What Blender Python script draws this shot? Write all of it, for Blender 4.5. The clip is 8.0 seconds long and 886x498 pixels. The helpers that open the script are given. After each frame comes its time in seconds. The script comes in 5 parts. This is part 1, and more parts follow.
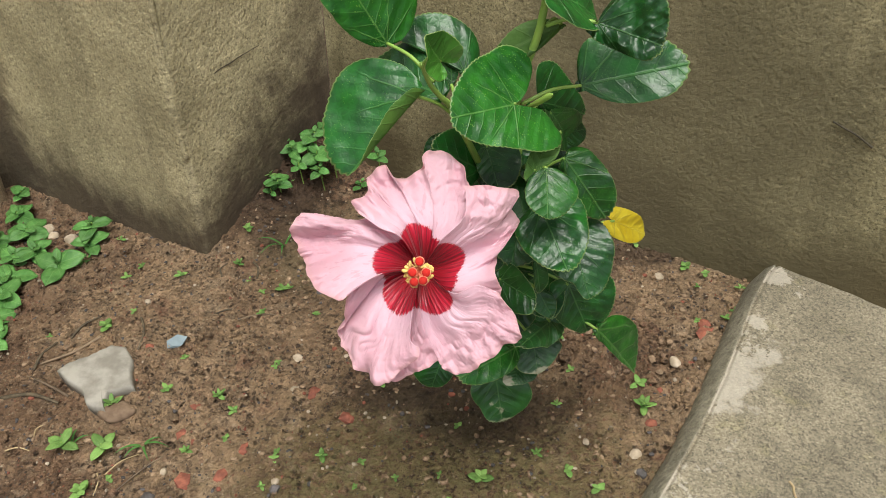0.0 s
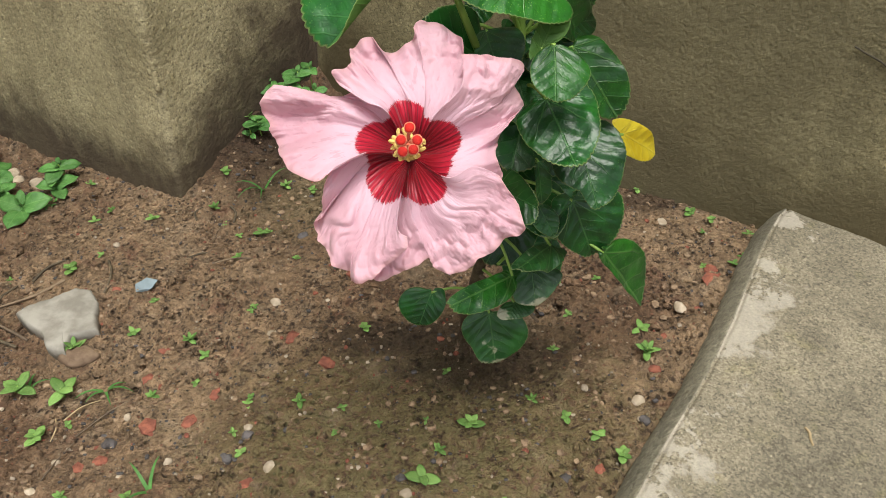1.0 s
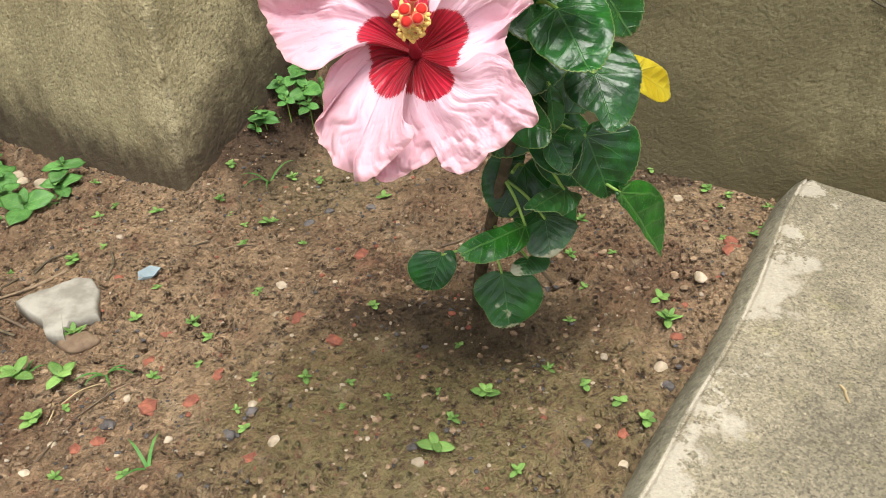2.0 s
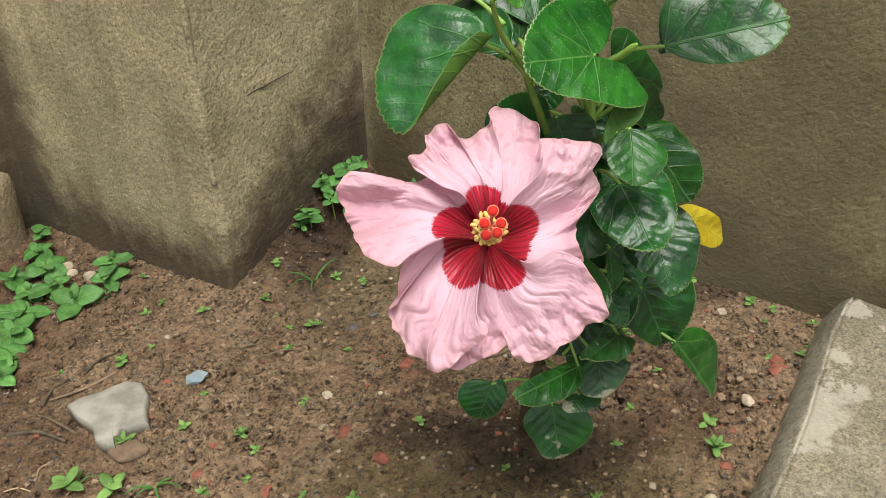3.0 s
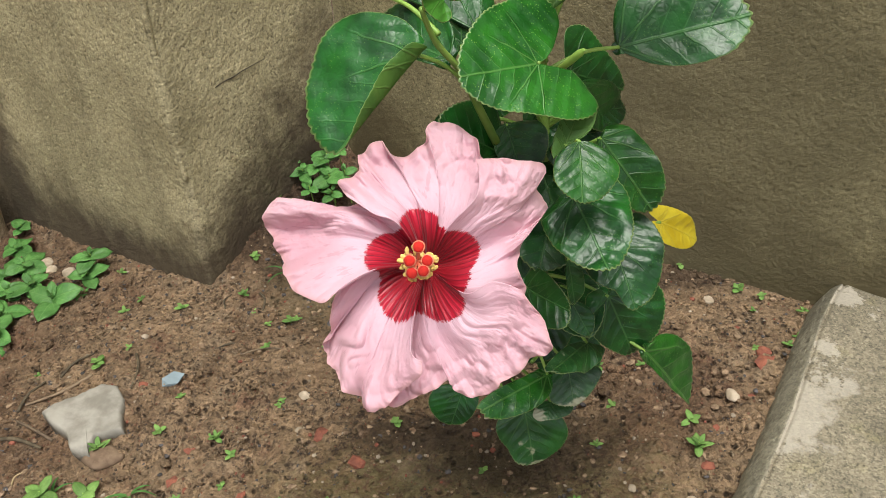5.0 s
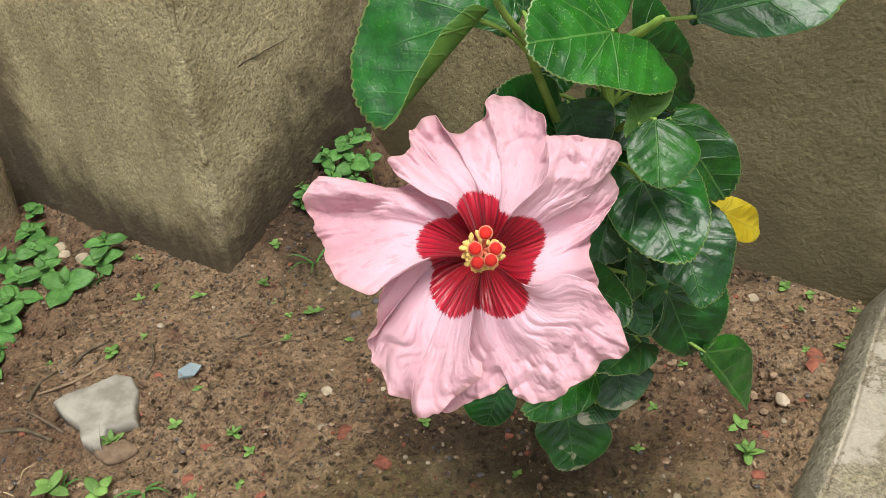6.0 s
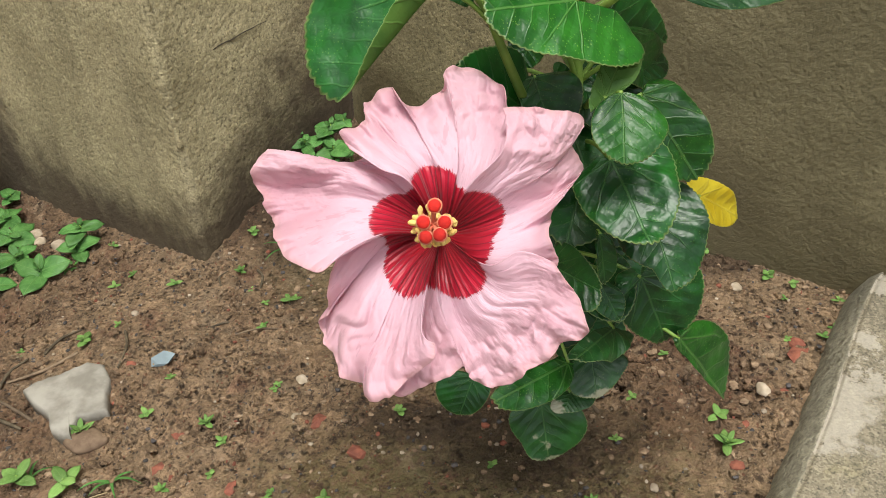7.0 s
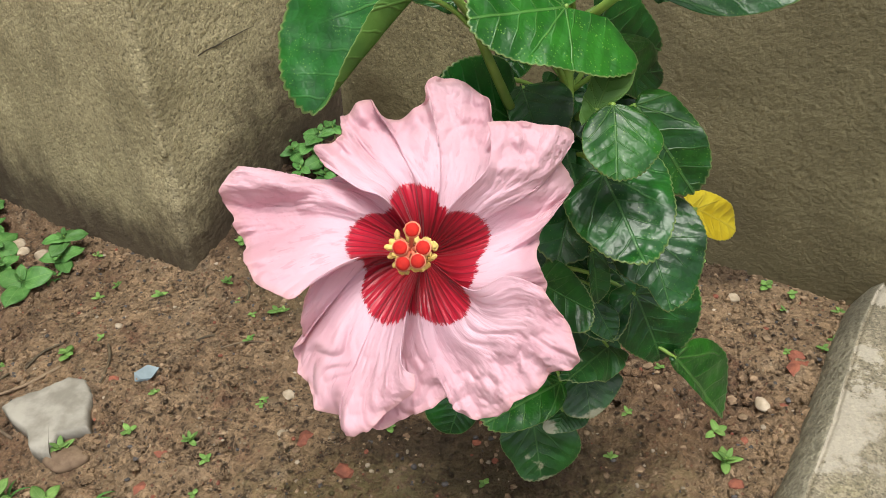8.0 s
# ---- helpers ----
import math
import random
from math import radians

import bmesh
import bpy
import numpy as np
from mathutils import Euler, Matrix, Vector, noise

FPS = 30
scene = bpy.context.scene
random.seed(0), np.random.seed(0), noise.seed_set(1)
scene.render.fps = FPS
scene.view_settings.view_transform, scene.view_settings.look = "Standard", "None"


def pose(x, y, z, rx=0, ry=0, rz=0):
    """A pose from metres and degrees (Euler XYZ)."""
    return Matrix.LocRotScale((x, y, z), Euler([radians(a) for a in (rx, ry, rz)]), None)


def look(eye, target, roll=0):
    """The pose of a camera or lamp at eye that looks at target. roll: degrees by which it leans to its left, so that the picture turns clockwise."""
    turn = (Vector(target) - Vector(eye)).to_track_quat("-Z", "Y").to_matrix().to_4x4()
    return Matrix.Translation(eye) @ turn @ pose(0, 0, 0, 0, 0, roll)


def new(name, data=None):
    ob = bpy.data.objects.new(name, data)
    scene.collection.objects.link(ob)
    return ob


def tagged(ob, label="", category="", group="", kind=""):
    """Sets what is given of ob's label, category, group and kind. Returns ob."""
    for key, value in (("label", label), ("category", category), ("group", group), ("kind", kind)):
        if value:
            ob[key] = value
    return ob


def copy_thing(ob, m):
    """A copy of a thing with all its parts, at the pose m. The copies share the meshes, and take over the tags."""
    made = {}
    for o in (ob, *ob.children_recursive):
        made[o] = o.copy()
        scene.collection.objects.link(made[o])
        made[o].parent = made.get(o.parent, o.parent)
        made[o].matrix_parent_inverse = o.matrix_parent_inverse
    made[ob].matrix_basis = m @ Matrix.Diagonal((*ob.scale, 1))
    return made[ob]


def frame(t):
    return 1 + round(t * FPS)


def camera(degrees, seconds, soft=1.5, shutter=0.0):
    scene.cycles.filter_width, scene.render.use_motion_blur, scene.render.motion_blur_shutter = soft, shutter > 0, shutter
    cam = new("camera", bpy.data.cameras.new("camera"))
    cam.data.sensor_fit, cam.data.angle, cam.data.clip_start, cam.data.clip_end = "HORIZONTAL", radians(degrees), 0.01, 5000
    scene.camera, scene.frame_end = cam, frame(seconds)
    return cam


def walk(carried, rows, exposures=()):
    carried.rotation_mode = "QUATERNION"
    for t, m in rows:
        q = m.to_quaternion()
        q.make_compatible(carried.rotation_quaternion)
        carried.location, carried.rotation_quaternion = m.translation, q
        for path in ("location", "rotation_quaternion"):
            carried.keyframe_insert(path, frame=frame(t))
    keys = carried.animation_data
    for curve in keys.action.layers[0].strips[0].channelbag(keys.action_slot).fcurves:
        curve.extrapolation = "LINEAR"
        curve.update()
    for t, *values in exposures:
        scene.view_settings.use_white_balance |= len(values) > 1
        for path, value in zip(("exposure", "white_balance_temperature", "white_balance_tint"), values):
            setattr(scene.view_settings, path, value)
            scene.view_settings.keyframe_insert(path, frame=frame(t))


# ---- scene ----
cam = camera(56.6, 8.0, soft=0.6)
PATH = [
    (0, (0.007, 0.003, 0.78), (-0.006, 1.578, -0.453), -0.2),
    (0.5, (0.009, 0.016, 0.75), (-0.009, 1.574, -0.503), -0.0),
    (1, (0.004, 0.017, 0.689), (0.023, 1.58, -0.558), 1.3),
    (1.2, (-0.001, 0.005, 0.64), (-0.021, 1.616, -0.545), 0.9),
    (2.3, (0.007, -0.009, 0.606), (0.004, 1.645, -0.518), -0.5),
    (2.5, (0.005, 0.008, 0.639), (0.004, 1.69, -0.443), -0.2),
    (3, (-0.021, 0.024, 0.678), (-0.084, 1.718, -0.383), -0.6),
    (3.5, (-0.021, 0.025, 0.687), (-0.092, 1.721, -0.37), -0.4),
    (4, (-0.014, 0.032, 0.696), (-0.086, 1.723, -0.37), -0.9),
    (4.5, (0.01, 0.056, 0.69), (-0.053, 1.723, -0.413), -1.2),
    (4.7, (0.018, 0.06, 0.693), (-0.061, 1.719, -0.421), -2.2),
    (5.8, (0.01, 0.097, 0.669), (-0.094, 1.716, -0.502), -2.6),
    (6, (-0.008, 0.103, 0.663), (-0.121, 1.737, -0.484), -2.1),
    (6.5, (-0.011, 0.115, 0.644), (-0.103, 1.74, -0.518), -0.6),
    (7, (0.009, 0.113, 0.647), (-0.091, 1.739, -0.513), -1.6),
    (7.5, (0.022, 0.131, 0.643), (-0.062, 1.755, -0.521), -1.6),
    (8, (0.014, 0.136, 0.641), (-0.077, 1.767, -0.514), -1.6),
]
walk(cam, [(t, look(eye, target, roll)) for t, eye, target, roll in PATH],
     [(0, 0.64), (0.5, 0.60), (1, 0.63), (1.2, 0.66), (1.8, 0.92), (2.3, 1.2), (2.5, 0.74), (2.9, 0.66), (8, 0.68)])

# ---- world, sun ----
world = bpy.data.worlds.new("sky")
scene.world = world
world.use_nodes = True
wn, wl = world.node_tree.nodes, world.node_tree.links
sky = wn.new("ShaderNodeTexSky")
sky.sky_type = "NISHITA"
sky.sun_disc = False
sky.sun_elevation = radians(71)
sky.sun_rotation = radians(172)
sky.dust_density = 4.0
pale = wn.new("ShaderNodeHueSaturation")
pale.inputs["Saturation"].default_value = 0.35
wl.new(sky.outputs[0], pale.inputs["Color"])
wl.new(pale.outputs[0], wn["Background"].inputs[0])
wn["Background"].inputs[1].default_value = 0.108
lamp = bpy.data.lights.new("sun", "SUN")
lamp.energy = 1.95
lamp.angle = radians(30)
lamp.color = (1.0, 0.975, 0.91)
sun = new("sun", lamp)
sun.matrix_world = look((0.1, -0.3, 2.4), (0.0, 0.45, 0.3))


# ---- materials ----
def material(name):
    m = bpy.data.materials.new(name)
    m.use_nodes = True
    return m, m.node_tree.nodes, m.node_tree.links, m.node_tree.nodes["Principled BSDF"]


def node(nodes, links, kind, **values):
    n = nodes.new(kind)
    for key, v in values.items():
        target = n.inputs[key.replace("_", " ")]
        if isinstance(v, bpy.types.NodeSocket):
            links.new(v, target)
        else:
            target.default_value = v
    return n


def calc(nodes, links, op, a, b=0.0, clamp=False):
    n = nodes.new("ShaderNodeMath")
    n.operation, n.use_clamp = op, clamp
    for k, v in enumerate((a, b)):
        if isinstance(v, bpy.types.NodeSocket):
            links.new(v, n.inputs[k])
        else:
            n.inputs[k].default_value = v
    return n.outputs[0]


def blend(nodes, links, factor, a, b):
    n = nodes.new("ShaderNodeMix")
    n.data_type = "RGBA"
    for k, v in ((0, factor), (6, a), (7, b)):
        if isinstance(v, bpy.types.NodeSocket):
            links.new(v, n.inputs[k])
        elif k == 0:
            n.inputs[0].default_value = v
        else:
            n.inputs[k].default_value = (*v, 1)
    return n.outputs[2]


def grain(nodes, links, vector, scale, detail=4.0, rough=0.55):
    return node(nodes, links, "ShaderNodeTexNoise", Vector=vector, Scale=scale, Detail=detail, Roughness=rough).outputs[0]


def step(nodes, links, value, low, high):
    n = nodes.new("ShaderNodeMapRange")
    n.interpolation_type = "SMOOTHSTEP"
    links.new(value, n.inputs[0])
    n.inputs[1].default_value, n.inputs[2].default_value = low, high
    return n.outputs[0]


def place(nodes):
    return nodes.new("ShaderNodeNewGeometry").outputs["Position"]


def relief(nodes, links, bsdf, height, strength, distance):
    b = node(nodes, links, "ShaderNodeBump", Height=height, Strength=strength, Distance=distance)
    links.new(b.outputs[0], bsdf.inputs["Normal"])
    return b


def blot(nodes, links, pos, centre, radii, wobble, soft=1.0):
    """1 inside a patch of that centre and size with a frayed outline, 0 outside."""
    sub = nodes.new("ShaderNodeVectorMath")
    sub.operation = "SUBTRACT"
    links.new(pos, sub.inputs[0])
    sub.inputs[1].default_value = centre
    div = nodes.new("ShaderNodeVectorMath")
    div.operation = "DIVIDE"
    links.new(sub.outputs[0], div.inputs[0])
    div.inputs[1].default_value = radii
    size = nodes.new("ShaderNodeVectorMath")
    size.operation = "LENGTH"
    links.new(div.outputs[0], size.inputs[0])
    frayed = calc(nodes, links, "ADD", size.outputs["Value"], calc(nodes, links, "MULTIPLY", wobble, 1.1))
    n = nodes.new("ShaderNodeMapRange")
    n.interpolation_type = "SMOOTHSTEP"
    links.new(frayed, n.inputs[0])
    n.inputs[1].default_value, n.inputs[2].default_value = 1.4 + 0.45 * soft, 1.4 - 0.45 * soft
    return n.outputs[0]


def cement(name, light, dark, damp, stains, cover=0.92, chips=(), fray=16.0, worn=None, moss=(0.19, 0.165, 0.075), moss_at=0.6, grit=1.0, pepper=0.6, coarse=0.8, rough=0.8, dark_patches=(), soft=1.0):
    m, n, l, b = material(name)
    p = place(n)
    broad = grain(n, l, p, 5.0, 5.0, 0.6)
    mid = grain(n, l, p, 38.0, 4.0)
    sand = grain(n, l, p, 240.0, 3.0, 0.75)
    streak_map = node(n, l, "ShaderNodeMapping", Vector=p, Scale=(14.0, 14.0, 1.6))
    streak = grain(n, l, streak_map.outputs[0], 1.5, 4.0)
    colour = blend(n, l, step(n, l, broad, 0.35, 0.68), dark, light)
    colour = blend(n, l, calc(n, l, "MULTIPLY", step(n, l, streak, 0.5, 0.72), 0.45), colour, tuple(v * 0.6 for v in dark))
    colour = blend(n, l, calc(n, l, "MULTIPLY", step(n, l, mid, moss_at, moss_at + 0.2), 0.42), colour, moss)
    speck = node(n, l, "ShaderNodeTexVoronoi", Vector=p, Scale=170.0)
    colour = blend(n, l, calc(n, l, "MULTIPLY", calc(n, l, "MULTIPLY", step(n, l, speck.outputs["Distance"], 0.36, 0.1), step(n, l, grain(n, l, p, 90.0, 3.0), 0.45, 0.62)), 0.38 * grit), colour, tuple(min(1, v * 1.75) for v in light))
    colour = blend(n, l, calc(n, l, "MULTIPLY", step(n, l, sand, 0.50, 0.32), 0.8 * grit), colour, tuple(v * 0.40 for v in dark))
    nubs = grain(n, l, p, 115.0, 3.0, 0.6)
    colour = node(n, l, "ShaderNodeHueSaturation", Color=colour, Value=calc(n, l, "ADD", calc(n, l, "MULTIPLY", nubs, 1.3 * coarse), 1.0 - 0.65 * coarse)).outputs[0]
    cells = node(n, l, "ShaderNodeTexVoronoi", Vector=p, Scale=520.0)
    tone = n.new("ShaderNodeSeparateXYZ")
    l.new(cells.outputs["Color"], tone.inputs[0])
    colour = node(n, l, "ShaderNodeHueSaturation", Color=colour, Value=calc(n, l, "ADD", calc(n, l, "MULTIPLY", tone.outputs[0], 0.7 * pepper), 1.0 - 0.35 * pepper)).outputs[0]
    wobble = grain(n, l, p, fray, 6.0, 0.7)
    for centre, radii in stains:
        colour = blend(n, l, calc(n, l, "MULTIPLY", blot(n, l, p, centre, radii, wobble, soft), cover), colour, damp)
    # broad patches below the dark base tone
    for centre, radii in dark_patches:
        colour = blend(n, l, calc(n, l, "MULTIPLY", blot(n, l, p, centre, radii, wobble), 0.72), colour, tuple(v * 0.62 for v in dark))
    for centre, radii in chips:
        colour = blend(n, l, calc(n, l, "MULTIPLY", blot(n, l, p, centre, radii, wobble), 0.7), colour, (0.50, 0.45, 0.34))
    if worn:
        start, way, width = worn
        dot = n.new("ShaderNodeVectorMath")
        dot.operation = "DOT_PRODUCT"
        l.new(p, dot.inputs[0])
        dot.inputs[1].default_value = way
        off = calc(n, l, "SUBTRACT", dot.outputs["Value"], start)
        band = calc(n, l, "ADD", off, calc(n, l, "MULTIPLY", calc(n, l, "SUBTRACT", grain(n, l, p, 30.0, 6.0, 0.7), 0.5), 0.16))
        flakes = calc(n, l, "MULTIPLY", step(n, l, band, width, width * 0.4), step(n, l, grain(n, l, p, 14.0, 7.0, 0.7), 0.485, 0.515))
        colour = blend(n, l, calc(n, l, "MULTIPLY", flakes, 0.55), colour, (0.50, 0.46, 0.38))
    l.new(colour, b.inputs["Base Color"])
    b.inputs["Roughness"].default_value = 0.9
    height = calc(n, l, "ADD", calc(n, l, "MULTIPLY", nubs, 1.5), calc(n, l, "ADD", calc(n, l, "MULTIPLY", mid, 1.0), calc(n, l, "MULTIPLY", sand, 0.8)))
    relief(n, l, b, height, rough, 0.0042)
    return m


def plain(name, colour, rough, other=None, scale=60.0, bump=0.0):
    m, n, l, b = material(name)
    p = place(n)
    spots = grain(n, l, p, scale, 5.0)
    c = blend(n, l, step(n, l, spots, 0.35, 0.65), colour, other or tuple(v * 0.6 for v in colour))
    own = n.new("ShaderNodeObjectInfo")
    shade = node(n, l, "ShaderNodeHueSaturation", Color=c, Value=calc(n, l, "ADD", calc(n, l, "MULTIPLY", calc(n, l, "ADD", own.outputs["Random"], n.new("ShaderNodeNewGeometry").outputs["Random Per Island"]), 0.4), 0.6))
    l.new(shade.outputs[0], b.inputs["Base Color"])
    b.inputs["Roughness"].default_value = rough
    if bump:
        relief(n, l, b, grain(n, l, p, scale * 4, 3.0), 0.5, bump)
    return m


def soil():
    m, n, l, b = material("soil")
    p = place(n)
    broad = grain(n, l, p, 4.0, 5.0, 0.6)
    mid = grain(n, l, p, 26.0, 5.0, 0.6)
    fine = grain(n, l, p, 140.0, 4.0, 0.7)
    grit = grain(n, l, p, 520.0, 2.0, 0.6)
    c = blend(n, l, step(n, l, broad, 0.38, 0.62), (0.176, 0.104, 0.059), (0.325, 0.222, 0.131))
    c = blend(n, l, calc(n, l, "MULTIPLY", step(n, l, mid, 0.52, 0.72), 0.6), c, (0.33, 0.25, 0.165))
    c = blend(n, l, calc(n, l, "MULTIPLY", calc(n, l, "MULTIPLY", step(n, l, fine, 0.53, 0.36), step(n, l, grain(n, l, p, 9.0, 4.0), 0.30, 0.62)), 0.9), c, (0.055, 0.034, 0.021))
    c = blend(n, l, calc(n, l, "MULTIPLY", step(n, l, grit, 0.58, 0.74), 0.35), c, (0.36, 0.27, 0.18))
    c = blend(n, l, calc(n, l, "MULTIPLY", step(n, l, grain(n, l, p, 17.0, 6.0, 0.7), 0.56, 0.68), 0.55), c, (0.20, 0.095, 0.06))
    bent = n.new("ShaderNodeVectorMath")
    bent.operation = "ADD"
    l.new(p, bent.inputs[0])
    swirl = node(n, l, "ShaderNodeTexNoise", Vector=p, Scale=45.0, Detail=4.0)
    small = n.new("ShaderNodeVectorMath")
    small.operation = "SCALE"
    l.new(swirl.outputs["Color"], small.inputs[0])
    small.inputs["Scale"].default_value = 0.03
    l.new(small.outputs[0], bent.inputs[1])
    clods = node(n, l, "ShaderNodeTexVoronoi", Vector=bent.outputs[0], Scale=75.0)
    each = n.new("ShaderNodeSeparateXYZ")
    l.new(clods.outputs["Color"], each.inputs[0])
    c = node(n, l, "ShaderNodeHueSaturation", Color=c, Value=calc(n, l, "ADD", calc(n, l, "MULTIPLY", each.outputs[0], 0.5), 0.75)).outputs[0]
    tiny = node(n, l, "ShaderNodeTexVoronoi", Vector=bent.outputs[0], Scale=260.0)
    every = n.new("ShaderNodeSeparateXYZ")
    l.new(tiny.outputs["Color"], every.inputs[0])
    c = node(n, l, "ShaderNodeHueSaturation", Color=c, Value=calc(n, l, "ADD", calc(n, l, "MULTIPLY", every.outputs[0], 0.4), 0.80)).outputs[0]
    pits = node(n, l, "ShaderNodeTexVoronoi", Vector=p, Scale=95.0)
    pit = calc(n, l, "MULTIPLY", step(n, l, pits.outputs["Distance"], 0.36, 0.12), step(n, l, grain(n, l, p, 33.0, 3.0), 0.46, 0.58))
    c = blend(n, l, calc(n, l, "MULTIPLY", pit, 0.85), c, (0.035, 0.022, 0.014))
    bits = node(n, l, "ShaderNodeTexVoronoi", Vector=p, Scale=230.0)
    own = n.new("ShaderNodeSeparateXYZ")
    l.new(bits.outputs["Color"], own.inputs[0])
    bit = calc(n, l, "MULTIPLY", step(n, l, bits.outputs["Distance"], 0.40, 0.28), step(n, l, own.outputs[0], 0.72, 0.76))
    tone = blend(n, l, step(n, l, own.outputs[1], 0.30, 0.34), (0.045, 0.036, 0.032), blend(n, l, step(n, l, own.outputs[2], 0.6, 0.65), (0.36, 0.28, 0.185), (0.25, 0.115, 0.07)))
    c = blend(n, l, calc(n, l, "MULTIPLY", bit, 0.8), c, tone)
    wobble = grain(n, l, p, 42.0, 6.0, 0.7)
    green = calc(n, l, "MULTIPLY", blot(n, l, p, (-0.01, 0.51, 0.06), (0.23, 0.17, 0.3), wobble), step(n, l, fine, 0.36, 0.56))
    c = blend(n, l, calc(n, l, "MULTIPLY", green, 0.65), c, (0.20, 0.185, 0.075))
    far = calc(n, l, "MULTIPLY", blot(n, l, p, (-0.16, 0.95, 0.04), (0.12, 0.1, 0.3), wobble), 0.4)
    c = blend(n, l, far, c, (0.16, 0.14, 0.065))
    # dark disturbed soil; the shrub's soft shade is painted into the patches beneath it
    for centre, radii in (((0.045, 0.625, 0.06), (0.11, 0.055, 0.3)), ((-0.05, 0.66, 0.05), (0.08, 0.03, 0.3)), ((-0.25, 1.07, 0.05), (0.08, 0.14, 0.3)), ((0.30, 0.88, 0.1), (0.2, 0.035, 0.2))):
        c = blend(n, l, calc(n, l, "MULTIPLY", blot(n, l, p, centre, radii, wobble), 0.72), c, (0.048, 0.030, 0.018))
    l.new(c, b.inputs["Base Color"])
    l.new(calc(n, l, "ADD", calc(n, l, "MULTIPLY", mid, 0.5), 0.45), b.inputs["Roughness"])
    b.inputs["Specular IOR Level"].default_value = 0.35
    height = calc(n, l, "ADD", calc(n, l, "ADD", calc(n, l, "MULTIPLY", fine, 1.0), calc(n, l, "ADD", calc(n, l, "MULTIPLY", grit, 0.3), calc(n, l, "ADD", calc(n, l, "MULTIPLY", each.outputs[1], 0.45), calc(n, l, "MULTIPLY", every.outputs[1], 0.3)))), calc(n, l, "SUBTRACT", calc(n, l, "MULTIPLY", bit, 0.35), calc(n, l, "MULTIPLY", pit, 0.6)))
    relief(n, l, b, height, 1.0, 0.011)
    return m


def leaf_skin(name, deep, bright, vein, rough, speck=0.5, gloss=0.5, thin=0.08, quilt=1.0, pale_rim=0.55, scorch=0.0):
    """Leaf surface; u runs from the base to the tip, v across, both in leaf lengths, moved by 1."""
    m, n, l, b = material(name)
    parts = n.new("ShaderNodeSeparateXYZ")
    l.new(n.new("ShaderNodeUVMap").outputs[0], parts.inputs[0])
    p = place(n)
    x = calc(n, l, "SUBTRACT", parts.outputs[0], 1.0)
    off = calc(n, l, "ABSOLUTE", calc(n, l, "SUBTRACT", parts.outputs[1], 1.0))
    own = n.new("ShaderNodeObjectInfo").outputs["Random"]
    patch = grain(n, l, p, 55.0, 4.0)
    warp = calc(n, l, "MULTIPLY", calc(n, l, "SUBTRACT", grain(n, l, p, 60.0, 2.0), 0.5), 0.10)
    run = calc(n, l, "ADD", calc(n, l, "SUBTRACT", x, calc(n, l, "MULTIPLY", off, 0.7)), warp)
    saw = calc(n, l, "FRACT", calc(n, l, "MULTIPLY", calc(n, l, "ADD", run, 1.0), 5.0))
    near = calc(n, l, "ABSOLUTE", calc(n, l, "SUBTRACT", saw, 0.5))
    side = calc(n, l, "MULTIPLY", step(n, l, near, 0.07, 0.01), step(n, l, off, 0.40, 0.05))
    turn = calc(n, l, "ARCTAN2", off, x)
    reach = calc(n, l, "SQRT", calc(n, l, "ADD", calc(n, l, "MULTIPLY", x, x), calc(n, l, "MULTIPLY", off, off)))
    rib = step(n, l, off, 0.018, 0.005)
    for lean in (0.62, 1.25):
        gap = calc(n, l, "MULTIPLY", calc(n, l, "ABSOLUTE", calc(n, l, "ADD", calc(n, l, "SUBTRACT", turn, lean), calc(n, l, "MULTIPLY", warp, 1.5))), reach)
        rib = calc(n, l, "MAXIMUM", rib, calc(n, l, "MULTIPLY", step(n, l, gap, 0.013, 0.003), step(n, l, reach, 0.75, 0.35)))
    lines = calc(n, l, "MAXIMUM", rib, calc(n, l, "MULTIPLY", side, 0.55))
    c = blend(n, l, step(n, l, patch, 0.34, 0.68), deep, bright)
    c = blend(n, l, calc(n, l, "MULTIPLY", lines, 0.34), c, vein)
    dots = node(n, l, "ShaderNodeTexVoronoi", Vector=p, Scale=620.0)
    c = blend(n, l, calc(n, l, "MULTIPLY", calc(n, l, "MULTIPLY", step(n, l, dots.outputs["Distance"], 0.30, 0.12), step(n, l, grain(n, l, p, 90.0), 0.42, 0.62)), speck * 0.75), c, (0.20, 0.36, 0.07))
    rim = n.new("ShaderNodeAttribute")
    if scorch:
        burnt = step(n, l, calc(n, l, "ADD", calc(n, l, "MULTIPLY", x, 0.42), grain(n, l, p, 42.0, 4.0, 0.65)), 0.84, 0.93)
        c = blend(n, l, calc(n, l, "MULTIPLY", burnt, scorch), c, (0.46, 0.45, 0.31))
    rim.attribute_name = "rim"
    c = blend(n, l, calc(n, l, "MULTIPLY", step(n, l, rim.outputs["Fac"], 0.972, 1.0), pale_rim), c, (0.30, 0.38, 0.14))
    shade = node(n, l, "ShaderNodeHueSaturation", Color=c, Value=calc(n, l, "ADD", calc(n, l, "MULTIPLY", own, 0.5), 0.75))
    l.new(shade.outputs[0], b.inputs["Base Color"])
    l.new(calc(n, l, "ADD", calc(n, l, "MULTIPLY", grain(n, l, p, 60.0, 4.0), 0.14), rough - 0.07), b.inputs["Roughness"])
    b.inputs["Specular IOR Level"].default_value = gloss
    net = node(n, l, "ShaderNodeTexVoronoi", Vector=p, Scale=250.0)
    net.feature = "DISTANCE_TO_EDGE"
    cells = step(n, l, net.outputs["Distance"], 0.0, 0.3)
